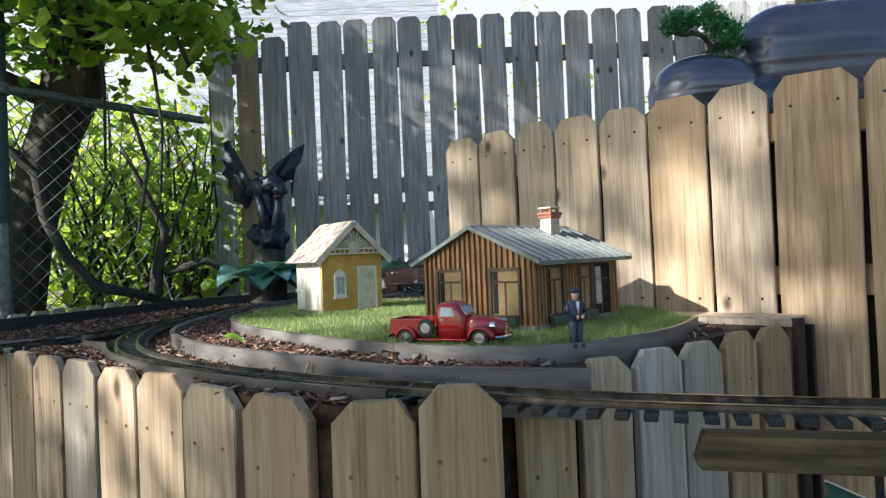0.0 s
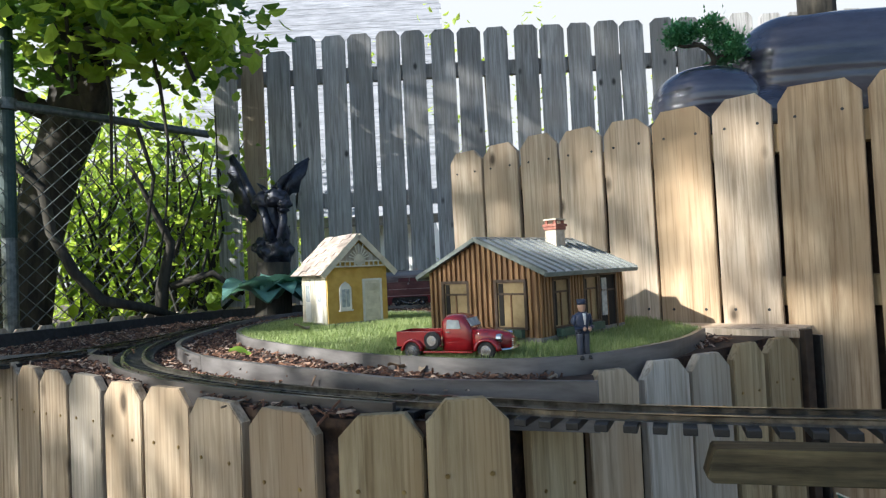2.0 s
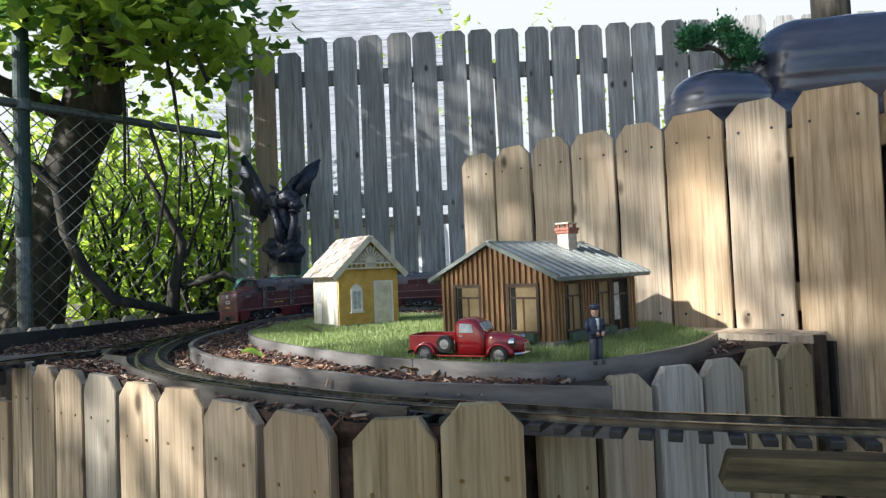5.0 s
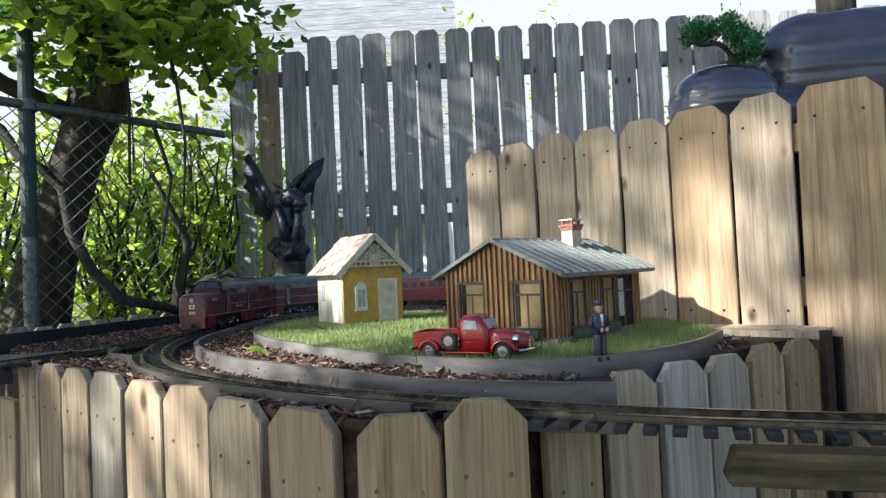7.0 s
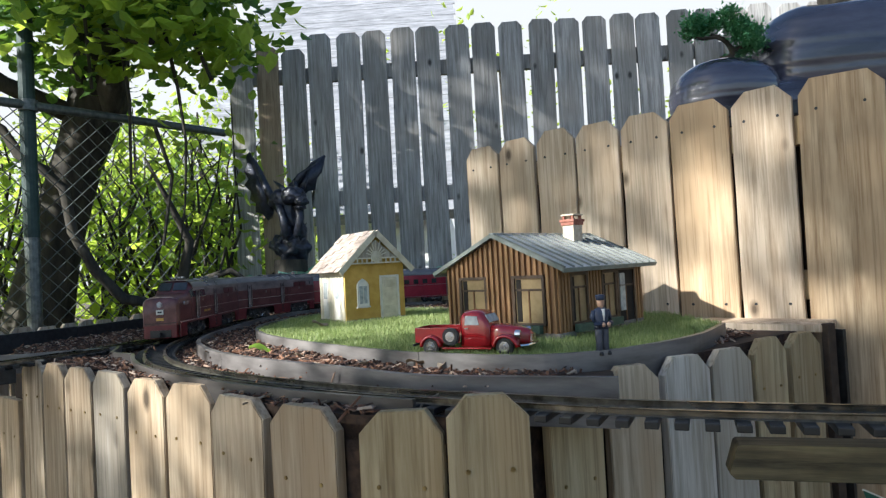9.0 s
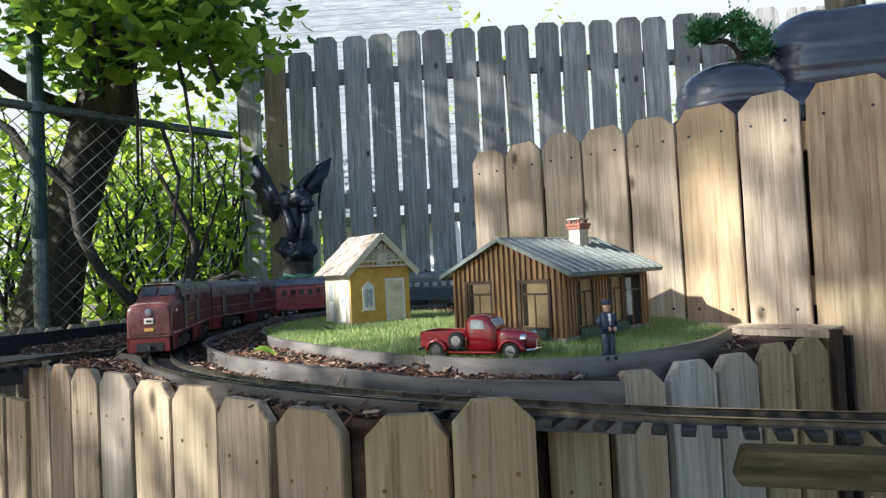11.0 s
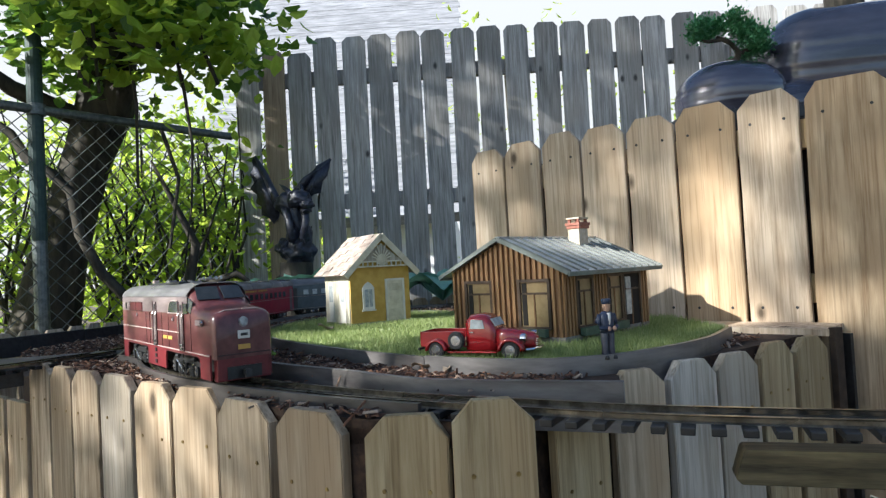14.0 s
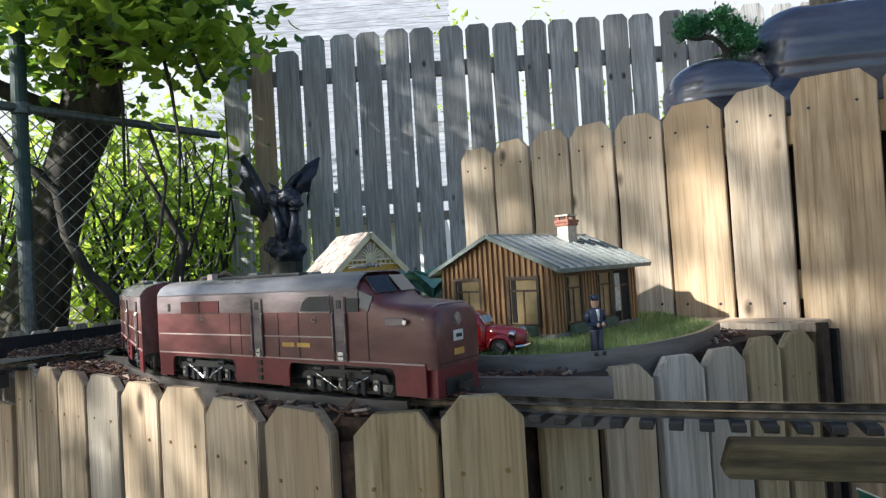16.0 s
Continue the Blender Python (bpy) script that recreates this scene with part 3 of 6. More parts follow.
def locomotive(cab):
    label = "weathered maroon toy diesel locomotive with rounded nose and grey roof" if cab else "weathered maroon toy diesel booster unit with grey roof"
    L = 0.546
    t = thing("locomotive", label, "locomotive", group="train")
    rings = [hull(x, HALF_W, 0.040, 0.124, BODY_TOP) for x in (-L, -L + 0.02, -0.4, -0.25, -0.14 if cab else -0.02)]
    if cab:
        for x, w, zs, zt in ((-0.112, 0.054, 0.120, 0.149), (-0.098, 0.054, 0.112, 0.137), (-0.082, 0.0538, 0.104, 0.1215), (-0.074, 0.0535, 0.1005, 0.1165), (-0.05, 0.0534, 0.0985, 0.1145), (-0.025, 0.053, 0.0965, 0.1125), (-0.010, 0.052, 0.094, 0.110), (-0.003, 0.0505, 0.091, 0.107), (0.0005, 0.047, 0.087, 0.102)):
            rings.append(hull(x, w, 0.040, zs, zt, power=3.2 if x > -0.08 else 2.6))
    else:
        rings.append(hull(0, HALF_W, 0.040, 0.124, BODY_TOP))
    body = part("body", loft(rings), MAROON, t, smooth=True)
    md = body.modifiers.new("edges", "EDGE_SPLIT")
    md.split_angle = radians(38)
    front = -0.108 if cab else -0.002
    roof_shell(t, -L + 0.001, front, 0.104, BAND_GREY, "upper_band", 0.0008)
    roof_shell(t, -L + 0.002, front - 0.001, 0.131, ROOF_GREY, "roof", 0.0016)
    side_lines(t, -L + 0.003, -0.15 if cab else -0.003, (0.0735,))
    side_lines(t, -L + 0.003, -0.012 if cab else -0.003, (0.0455,))
    doors = (-0.140, -0.297) if cab else (-0.08, -0.297)
    for side in (-1, 1):
        out = HALF_W + 0.001
        part("skirt", prism(side_skirt(-L + 0.002, -0.012 if cab else -0.002, ((-0.508, -0.352), (-0.238, -0.056))), 0.003, "y", -0.0015), SKIRT_RED, t, m=pose(0, side * (HALF_W - 0.0012), 0))
        for x in (-0.4535, -0.405):
            v = part("grille", box(-0.0225, 0.0225, -0.0007, 0.0007, -0.0075, 0.0075), GRILLE_RED, t, m=pose(x, side * (out + 0.0006), 0.1125))
            part("grille_frame", joined(box(-0.0235, 0.0235, -0.0006, 0.0006, 0.0075, 0.0087), box(-0.0235, 0.0235, -0.0006, 0.0006, -0.0087, -0.0075), box(-0.0236, -0.0224, -0.0006, 0.0006, -0.0075, 0.0075)), DOOR_SHADE, v, m=pose(0, side * 0.0004, 0))
        part("porthole", box(-0.003, 0.003, -0.0007, 0.0007, -0.006, 0.006, 0.0004), BLACK, t, m=pose(-0.511, side * (out + 0.0006), 0.113))
        part("lifting_ring", tube([(0.003 * math.cos(a), 0, 0.003 * math.sin(a)) for a in (math.tau * k / 10 for k in range(11))], 0.0008, 5), STEEL, t, m=pose(-0.425, side * (out + 0.0006), 0.097))
        part("lifting_ring", tube([(0.003 * math.cos(a), 0, 0.003 * math.sin(a)) for a in (math.tau * k / 10 for k in range(11))], 0.0008, 5), STEEL, t, m=pose(-0.185, side * (out + 0.0006), 0.0945))
        for x in doors:
            d = part("door", box(-0.011, 0.011, -0.0006, 0.0006, 0.047, 0.121, 0.0004), BAND_GREY, t, m=pose(x, side * (HALF_W + 0.0008), 0))
            part("door_seam", joined(*[box(dx - 0.0016, dx + 0.0016, -0.0008, 0.0008, 0.045, 0.122) for dx in (-0.0105, 0.0105)]), DOOR_SHADE, d, m=pose(0, side * 0.0006, 0))
            part("door_window", box(-0.004, 0.004, -0.0008, 0.0008, 0.108, 0.118), BLACK, d, m=pose(0, side * 0.0006, 0))
            for dx in (-0.0105, 0.0105):
                part("grab_rail", tube([(dx, side * 0.001, 0.052), (dx, side * 0.0035, 0.056), (dx, side * 0.0035, 0.100), (dx, side * 0.001, 0.104)], 0.0008, 6), STEEL, d)
            for z in (0.054, 0.048):
                part("step_plate", box(-0.0045, 0.0045, -0.002, 0.002, -0.0022, 0.0022, 0.0006), GLINT, d, m=pose(0.001, side * 0.0016, z))
            for z in (0.038, 0.028, 0.018):
                part("foothold", box(-0.0045, 0.0045, -0.0012, 0.0012, -0.003, 0.003), BLACK, d, m=pose(0.001, side * 0.0004, z))
        for x in (-0.36, -0.335, -0.255, -0.215, -0.095):
            part("panel_line", box(x - 0.0004, x + 0.0004, -0.0004, 0.0004, 0.047, 0.103), DOOR_SHADE, t, m=pose(0, side * (HALF_W + 0.0005), 0))
        if cab:
            part("cab_window", prism([(-0.029, -0.009), (0.025, -0.009), (0.025, 0.009), (-0.010, 0.009), (-0.022, 0.003)], 0.0014, "y", -0.0007), DARK_GLASS, t, m=pose(-0.181, side * (out + 0.0008), 0.114))
            part("window_frame", tube([(-0.030, 0, -0.010), (0.026, 0, -0.010), (0.026, 0, 0.010), (-0.011, 0, 0.010), (-0.023, 0, 0.0035), (-0.030, 0, -0.010)], 0.0009, 5), PALE_LINE, t, m=pose(-0.181, side * (out + 0.0012), 0.114))
            part("cab_window", box(-0.010, 0.010, -0.0007, 0.0007, -0.008, 0.008), DARK_GLASS, t, m=pose(-0.1165, side * (out + 0.0008), 0.112))
            part("number_board", box(-0.016, 0.012, -0.003, 0.003, -0.0045, 0.0045, 0.0015), BAND_GREY, t, m=pose(-0.050, side * 0.0545, 0.092))
            part("marker_light", cylinder(0.003, 0.003, 10, "y"), GLINT, t, m=pose(-0.036, side * 0.0575, 0.092))
            for x in (-0.236, -0.207):
                part("lettering", box(-0.012, 0.012, -0.0006, 0.0006, -0.0027, 0.0027), GOLD, t, m=pose(x, side * (HALF_W + 0.0006), 0.063))
            # pale line painted as the highlight along the nose's top edge
            part("nose_trim", tube([(-0.008, side * 0.002, 0.110), (-0.008, side * 0.028, 0.1095), (-0.010, side * 0.045, 0.1045), (-0.014, side * 0.0522, 0.094)], 0.0011, 6), PALE_LINE, t)
    if cab:
        for side in (-1, 1):
            part("windshield", box(-0.0008, 0.0008, -0.0195, 0.0195, -0.0135, 0.0135, 0.0004), DARK_GLASS, t, m=pose(-0.0945, side * 0.0225, 0.1345, 0, -43, side * 7))
            part("windshield", box(-0.014, 0.012, -0.0008, 0.0008, -0.0095, 0.0095, 0.0004), DARK_GLASS, t, m=pose(-0.1005, side * 0.0532, 0.1165, side * 8, 20, 0))
            part("sunshade", box(-0.002, 0.002, -0.02, 0.02, 0, 0.0015), PALE_LINE, t, m=pose(-0.108, side * 0.022, 0.1495))
        part("headlight", cylinder(0.0095, 0.006, 20, "x", 0.001), BAND_GREY, t, m=pose(-0.002, 0, 0.093, 0, -8, 0))
        part("lens", cylinder(0.0068, 0.002, 18, "x"), STEEL, t, m=pose(0.0013, 0, 0.0925, 0, -8, 0))
        part("emblem", box(-0.001, 0.0012, -0.0105, 0.0105, -0.006, 0.006, 0.0006), WHITE_PAINT, t, m=pose(0.0006, 0, 0.0733))
        part("emblem_bar", box(-0.001, 0.0012, -0.006, 0.006, -0.002, 0.002), BLACK, t, m=pose(0.0014, 0, 0.0733))
        part("number_bar", box(-0.001, 0.0012, -0.0105, 0.0105, -0.0035, 0.0035), GOLD, t, m=pose(0.0006, 0, 0.0555))
        part("nose_seam", box(-0.0012, 0.0012, -0.046, 0.046, -0.001, 0.001), DOOR_SHADE, t, m=pose(-0.0002, 0, 0.0455))
        part("pilot", prism([(-0.047, 0.008), (0.047, 0.008), (0.046, 0.042), (-0.046, 0.042)], 0.016, "x", -0.017, 0.002), SKIRT_RED, t)
        part("pilot_opening", box(-0.001, 0.001, -0.03, 0.03, 0.010, 0.028), BLACK, t, m=pose(-0.0006, 0, 0))
        part("coupler", joined(box(-0.004, 0.014, -0.004, 0.004, 0.014, 0.022, 0.001), box(0.010, 0.016, -0.006, 0.006, 0.012, 0.024, 0.001)), BLACK, t)
        part("roof_horn", tube([(-0.140, -0.018, 0.1575), (-0.140, 0.018, 0.1575)], 0.0016, 8), STEEL, t)
        for y in (-0.016, -0.005, 0.007, 0.016):
            part("roof_horn", tube([(-0.152, y, 0.1555), (-0.135, y, 0.157), (-0.124, y, 0.158)], [0.0012, 0.0015, 0.003], 8), STEEL, t)
    part("roof_walk", box(-L + 0.13, -0.24, -0.024, -0.004, 0.1505, 0.1545, 0.001), BLACK, t)
    part("roof_walk", box(-L + 0.13, -0.24, 0.004, 0.024, 0.1505, 0.1545, 0.001), ROOF_GREY, t)
    part("roof_hatch", box(-L + 0.075, -L + 0.088, -0.006, 0.006, 0.15, 0.160, 0.001), PALE_LINE, t)
    part("roof_hatch", box(-0.365, -0.345, -0.008, 0.008, 0.15, 0.158, 0.001), ROOF_GREY, t)
    part("lift_lug", tube([(-L + 0.02, -0.02, 0.149), (-L + 0.02, -0.02, 0.160)], 0.0016, 6), PALE_LINE, t)
    part("chassis", box(-L + 0.02, -0.03, -0.03, 0.03, 0.016, 0.042, 0.002), BLACK, t)
    truck_frame(t, -0.147, 0.15)
    truck_frame(t, -0.430, 0.14)
    coupler(t, -L - 0.008)
    t.scale = (1.126 if cab else 1.071, 0.97, 1.14)
    return t


def coach(paint, label, pane, red):
    L = 0.72 if red else 0.60
    t = thing("passenger_car", label, "railway car", group="train")
    b = part("body", loft([hull(x, HALF_W * 0.98, 0.024, 0.112, 0.147) for x in (-L, -L * 0.6, -L * 0.3, 0)]), paint, t, smooth=True)
    md = b.modifiers.new("edges", "EDGE_SPLIT")
    md.split_angle = radians(38)
    roof_shell(t, -L - 0.002, 0.002, 0.122, ROOF_GREY, "roof", 0.0012)
    xs = [-0.085 - 0.0445 * k for k in range(13 if red else 10)]
    for side in (-1, 1):
        window_row(t, xs, 0.024, 0.020, 0.094, pane, side)
        side_lines(t, -L + 0.004, -0.004, (0.078, 0.028))
        for x in (-0.03, -L + 0.03):
            part("door", box(-0.012, 0.012, -0.0006, 0.0006, 0.03, 0.112), BAND_GREY if red else BLACK, t, m=pose(x, side * (HALF_W + 0.0002), 0))
        for k in range(9 if red else 0):
            part("lettering", box(-0.0075, 0.0075, -0.0005, 0.0005, -0.003, 0.003), GOLD, t, m=pose(-0.26 - 0.021 * k - (0.012 if k > 4 else 0), side * (HALF_W + 0.0004), 0.115))
        part("skirt_box", box(-0.05, 0.05, -0.006, 0.006, 0.012, 0.026, 0.001), BLACK, t, m=pose(-0.38, side * 0.034, 0))
    for k in range(6 if red else 4):
        part("roof_vent", box(-0.008, 0.008, -0.006, 0.006, 0.147, 0.153, 0.001), ROOF_GREY, t, m=pose(-0.08 - 0.105 * k, 0, 0))
    part("diaphragm", box(-0.004, 0.006, -0.03, 0.03, 0.028, 0.135, 0.001), BLACK, t)
    part("diaphragm", box(-0.006, 0.004, -0.03, 0.03, 0.028, 0.135, 0.001), BLACK, t, m=pose(-L, 0, 0))
    truck_frame(t, -0.11, 0.09)
    truck_frame(t, -L + 0.11, 0.09)
    coupler(t, -L - 0.008)
    t.scale = (1.0, 0.98, 1.1)
    return t


# arc along the track, in metres from its start, at which the first nose stands
NOSE = [(0.0, 4.93), (2.5, 4.42), (3.0, 4.315), (3.5, 4.21), (4.0, 4.105), (6.5, 3.62), (7.0, 3.53), (8.0, 3.35), (9.0, 3.18), (11.5, 2.785), (12.5, 2.58), (13.0, 2.472), (14.0, 2.273), (14.8, 2.11), (16.0, 1.8375)]


def nose_at(t):
    a = np.array(NOSE)
    return float(np.interp(t, a[:, 0], a[:, 1]))


def line_at(s):
    i = min(max(s / 0.01, 0), len(LINE) - 1.001)
    k = int(i)
    return LINE[k].lerp(LINE[k + 1], i - k)


CARS = []


def train():
    spot = 0.0
    loco = locomotive(True)
    for ob, L in ((loco, 0.615), (locomotive(False), 0.585), (coach(COACH_RED, "dark red toy passenger car with gold lettering bars", DARK_GLASS, True), 0.72),
                  (coach(COACH_BLUE, "dark blue-grey toy passenger car with pale windows", PALE_GLASS, False), 0.60)):
        CARS.append((ob, spot, L))
        spot += L + 0.016


def car_pose(t, lead, L):
    s = nose_at(t) + lead
    a, b = line_at(s + 0.22 * L), line_at(s + 0.80 * L)
    d = (a - b).normalized()
    front = a + d * 0.22 * L
    return pose(front.x, front.y, RAIL_TOP, 0, 0, math.degrees(math.atan2(d.y, d.x)))


train()


# ---- the model houses ----
# boards darker and battens lighter, with raking light put into the colours
BATTEN = plain("shaded_stained_brown_boards", (0.10, 0.045, 0.018), (0.22, 0.11, 0.045), 0.6, 0, 70, 0.3, stretch=(1, 1, 0.08))
BATTEN_LIGHT = plain("lit_honey_battens", (0.20, 0.10, 0.038), (0.38, 0.21, 0.085), 0.6, 0, 70, 0.3, stretch=(1, 1, 0.08))
BROWN_TRIM = plain("dark_brown_trim", (0.05, 0.03, 0.018), (0.10, 0.06, 0.035), 0.6, 0, 60, 0.2)
BLIND = plain("yellowed_blind", (0.20, 0.13, 0.055), (0.36, 0.26, 0.125), 0.3, 0, 25, 0.05)
TIN = plain("weathered_tin_roof", (0.50, 0.51, 0.50), (0.68, 0.69, 0.67), 0.34, 0.5, 30, 0.08)
SEAM = plain("weathered_seams", (0.09, 0.10, 0.085), (0.16, 0.17, 0.15), 0.6, 0, 40, 0.1)
TIN_EDGE = plain("grey_green_fascia", (0.19, 0.21, 0.18), (0.30, 0.32, 0.28), 0.6, 0, 40, 0.1)
STONE = plain("grey_stone_base", (0.16, 0.14, 0.12), (0.30, 0.27, 0.23), 0.85, 0, 120, 0.6)
STUCCO = plain("cream_chimney_render", (0.42, 0.35, 0.25), (0.60, 0.53, 0.41), 0.85, 0, 110, 0.5)
BRICK = plain("red_chimney_brick", (0.22, 0.07, 0.045), (0.36, 0.17, 0.12), 0.85, 0, 120, 0.5)
PLANTER = plain("dull_green_window_box", (0.05, 0.09, 0.06), (0.09, 0.14, 0.09), 0.6, 0, 60, 0.1)
OCHRE = plain("ochre_wall_paint", (0.50, 0.30, 0.055), (0.60, 0.38, 0.085), 0.6, 0, 50, 0.1)
CREAM = plain("cream_trim_paint", (0.50, 0.45, 0.33), (0.66, 0.61, 0.48), 0.55, 0, 40, 0.08)
SHINGLE = plain("bleached_shingle", (0.22, 0.165, 0.13), (0.50, 0.42, 0.35), 0.85, 0, 45, 0.6, stretch=(1, 0.3, 1))


def station():
    W, L, H, RISE = 0.272, 0.323, 0.142, 0.060
    h = thing("station_house", "brown board-and-batten model station with pale tin roof", "model house", pose(0.1755, 1.284, LAWN_Z, 0, 0, 48))
    wall = [(0, 0), (W, 0), (W, H), (W / 2, H + RISE), (0, H)]
    part("wall", prism(wall, 0.006, "x", 0.0), BATTEN, h)
    part("wall", prism(wall, 0.006, "x", L - 0.006), BATTEN, h)
    part("wall", box(0.006, L - 0.006, 0.0, 0.006, 0, H), BATTEN, h)
    part("wall", box(0.006, L - 0.006, W - 0.006, W, 0, H), BATTEN, h)
    part("base", joined(box(-0.004, 0.0, -0.004, W, 0, 0.014, 0.001), box(0.0, L, -0.004, 0.0, 0, 0.014, 0.001)), STONE, h)
    # openings: wall, start, end, sill, head
    gable = [(0.030, 0.094, 0.032, 0.117), (0.170, 0.232, 0.032, 0.117)]
    long = [(0.046, 0.096, 0.030, 0.118), (0.160, 0.208, 0.030, 0.118), (0.222, 0.286, 0.0, 0.121)]

    def clear(a, spans):
        return [s for s in spans if s[0] - 0.006 < a < s[1] + 0.006]
    for k in range(21):
        y = 0.004 + k * (W - 0.008) / 20
        top = H + RISE * (1 - abs(y - W / 2) / (W / 2)) - 0.002
        hits = clear(y, gable)
        for z0, z1 in ([(0.014, top)] if not hits else [(0.014, hits[0][2] - 0.006), (hits[0][3] + 0.006, top)]):
            part("batten", box(-0.005, 0.0, -0.003, 0.003, z0, z1), BATTEN_LIGHT, h, m=pose(0, y, 0))
    for k in range(29):
        x = 0.004 + k * (L - 0.008) / 28
        hits = clear(x, long)
        for z0, z1 in ([(0.014, H)] if not hits else [(max(0.014, hits[0][2] - 0.006) if hits[0][2] else 0.13, hits[0][2] - 0.006 if hits[0][2] else H), (hits[0][3] + 0.006, H)]):
            if z1 - z0 > 0.004:
                part("batten", box(-0.003, 0.003, -0.004, 0.0, z0, z1), BATTEN_LIGHT, h, m=pose(x, 0, 0))

    def window(m, w, ht, door=False):
        f = part("window" if not door else "door", joined(box(-0.006, 0, -0.005, 0.003, 0, ht), box(w, w + 0.006, -0.005, 0.003, 0, ht), box(-0.006, w + 0.006, -0.006, 0.003, ht, ht + 0.006), box(-0.006, w + 0.006, -0.006, 0.003, -0.004, 0)), BROWN_TRIM, h, m=m)
        part("pane", box(0, w, -0.0012, -0.0004, 0, ht), BLIND if not door else DARKNESS, f)
        part("glazing_bar", box(0, w, -0.003, -0.0012, ht * 0.72, ht * 0.72 + 0.004), BROWN_TRIM, f)
        part("glazing_bar", box(w / 2 - 0.0015, w / 2 + 0.0015, -0.003, -0.0012, 0, ht * 0.72), BATTEN, f)
        if not door:
            # strip of dark interior colour along one side of the pane
            part("curtain", box(0.003, w * 0.22, -0.0022, -0.0012, 0.002, ht * 0.98), DARKNESS, f)
        else:
            part("sidelight", box(w * 0.12, w * 0.45, -0.003, -0.0012, ht * 0.3, ht * 0.95), PALE_GLASS, f)
        return f
    for a, b, z0, z1 in gable:
        window(pose(0, b, z0, 0, 0, -90), b - a, z1 - z0)
    for a, b, z0, z1 in long:
        window(pose(a, 0, z0), b - a, z1 - z0, z0 == 0)
    part("window_box", box(-0.002, 0.052, -0.018, -0.006, 0.012, 0.027, 0.001), PLANTER, h, m=pose(0.046, 0, 0))
    part("window_box", box(0.0, 0.05, -0.018, -0.006, 0.012, 0.027, 0.001), PLANTER, h, m=pose(0.160, 0, 0))
    part("window_box", box(-0.018, -0.006, 0.03, 0.094, 0.014, 0.029, 0.001), PLANTER, h)
    over, ex, slope = 0.027, 0.026, RISE / (W / 2)
    for side in (-1, 1):
        half = W / 2 + over
        rl = math.hypot(half, half * slope)
        r = part("roof", box(-ex * 0.6, L + ex, 0, rl, 0.0, 0.0035), TIN, h, m=Matrix.Translation((0, W / 2, H + RISE + 0.001)) @ Matrix.Rotation(side * math.atan(slope) if side > 0 else -math.atan(slope), 4, "X") @ pose(0, 0, 0) @ Matrix.Diagonal((1, -1 if side > 0 else 1, 1, 1)))
        for k in range(13):
            x = -ex * 0.6 + 0.004 + k * (L + 1.6 * ex - 0.008) / 12
            part("seam", box(x - 0.0012, x + 0.0012, 0.001, rl, 0.0035, 0.0066), SEAM, r)
        part("fascia", box(-ex * 0.6 - 0.002, -ex * 0.6, 0, rl, -0.003, 0.0045), TIN_EDGE, r)
        part("fascia", box(-ex * 0.6, L + ex, rl, rl + 0.002, -0.005, 0.0035), TIN_EDGE, r)
    part("ridge_cap", box(-ex * 0.6, L + ex, -0.005, 0.005, 0, 0.004, 0.001), TIN, h, m=pose(0, W / 2, H + RISE + 0.003))
    c = part("chimney", box(-0.018, 0.018, -0.014, 0.014, -0.045, 0.030, 0.001), STUCCO, h, m=pose(0.232, W / 2 - 0.03, H + RISE - 0.008))
    part("brick_band", box(-0.0205, 0.0205, -0.0165, 0.0165, 0.030, 0.037, 0.001), BRICK, c)
    part("brick_band", box(-0.0225, 0.0225, -0.0185, 0.0185, 0.037, 0.043, 0.001), BRICK, c)
    for dx in (-0.015, 0.015):
        for dy in (-0.011, 0.011):
            part("cap_leg", box(-0.0025, 0.0025, -0.0025, 0.0025, 0.043, 0.051), BRICK, c, m=pose(dx, dy, 0))
    part("cap", box(-0.02, 0.02, -0.0165, 0.0165, 0.051, 0.0545, 0.0008), STUCCO, c)
    h.scale = (1.07, 1.07, 1.07)
    return h


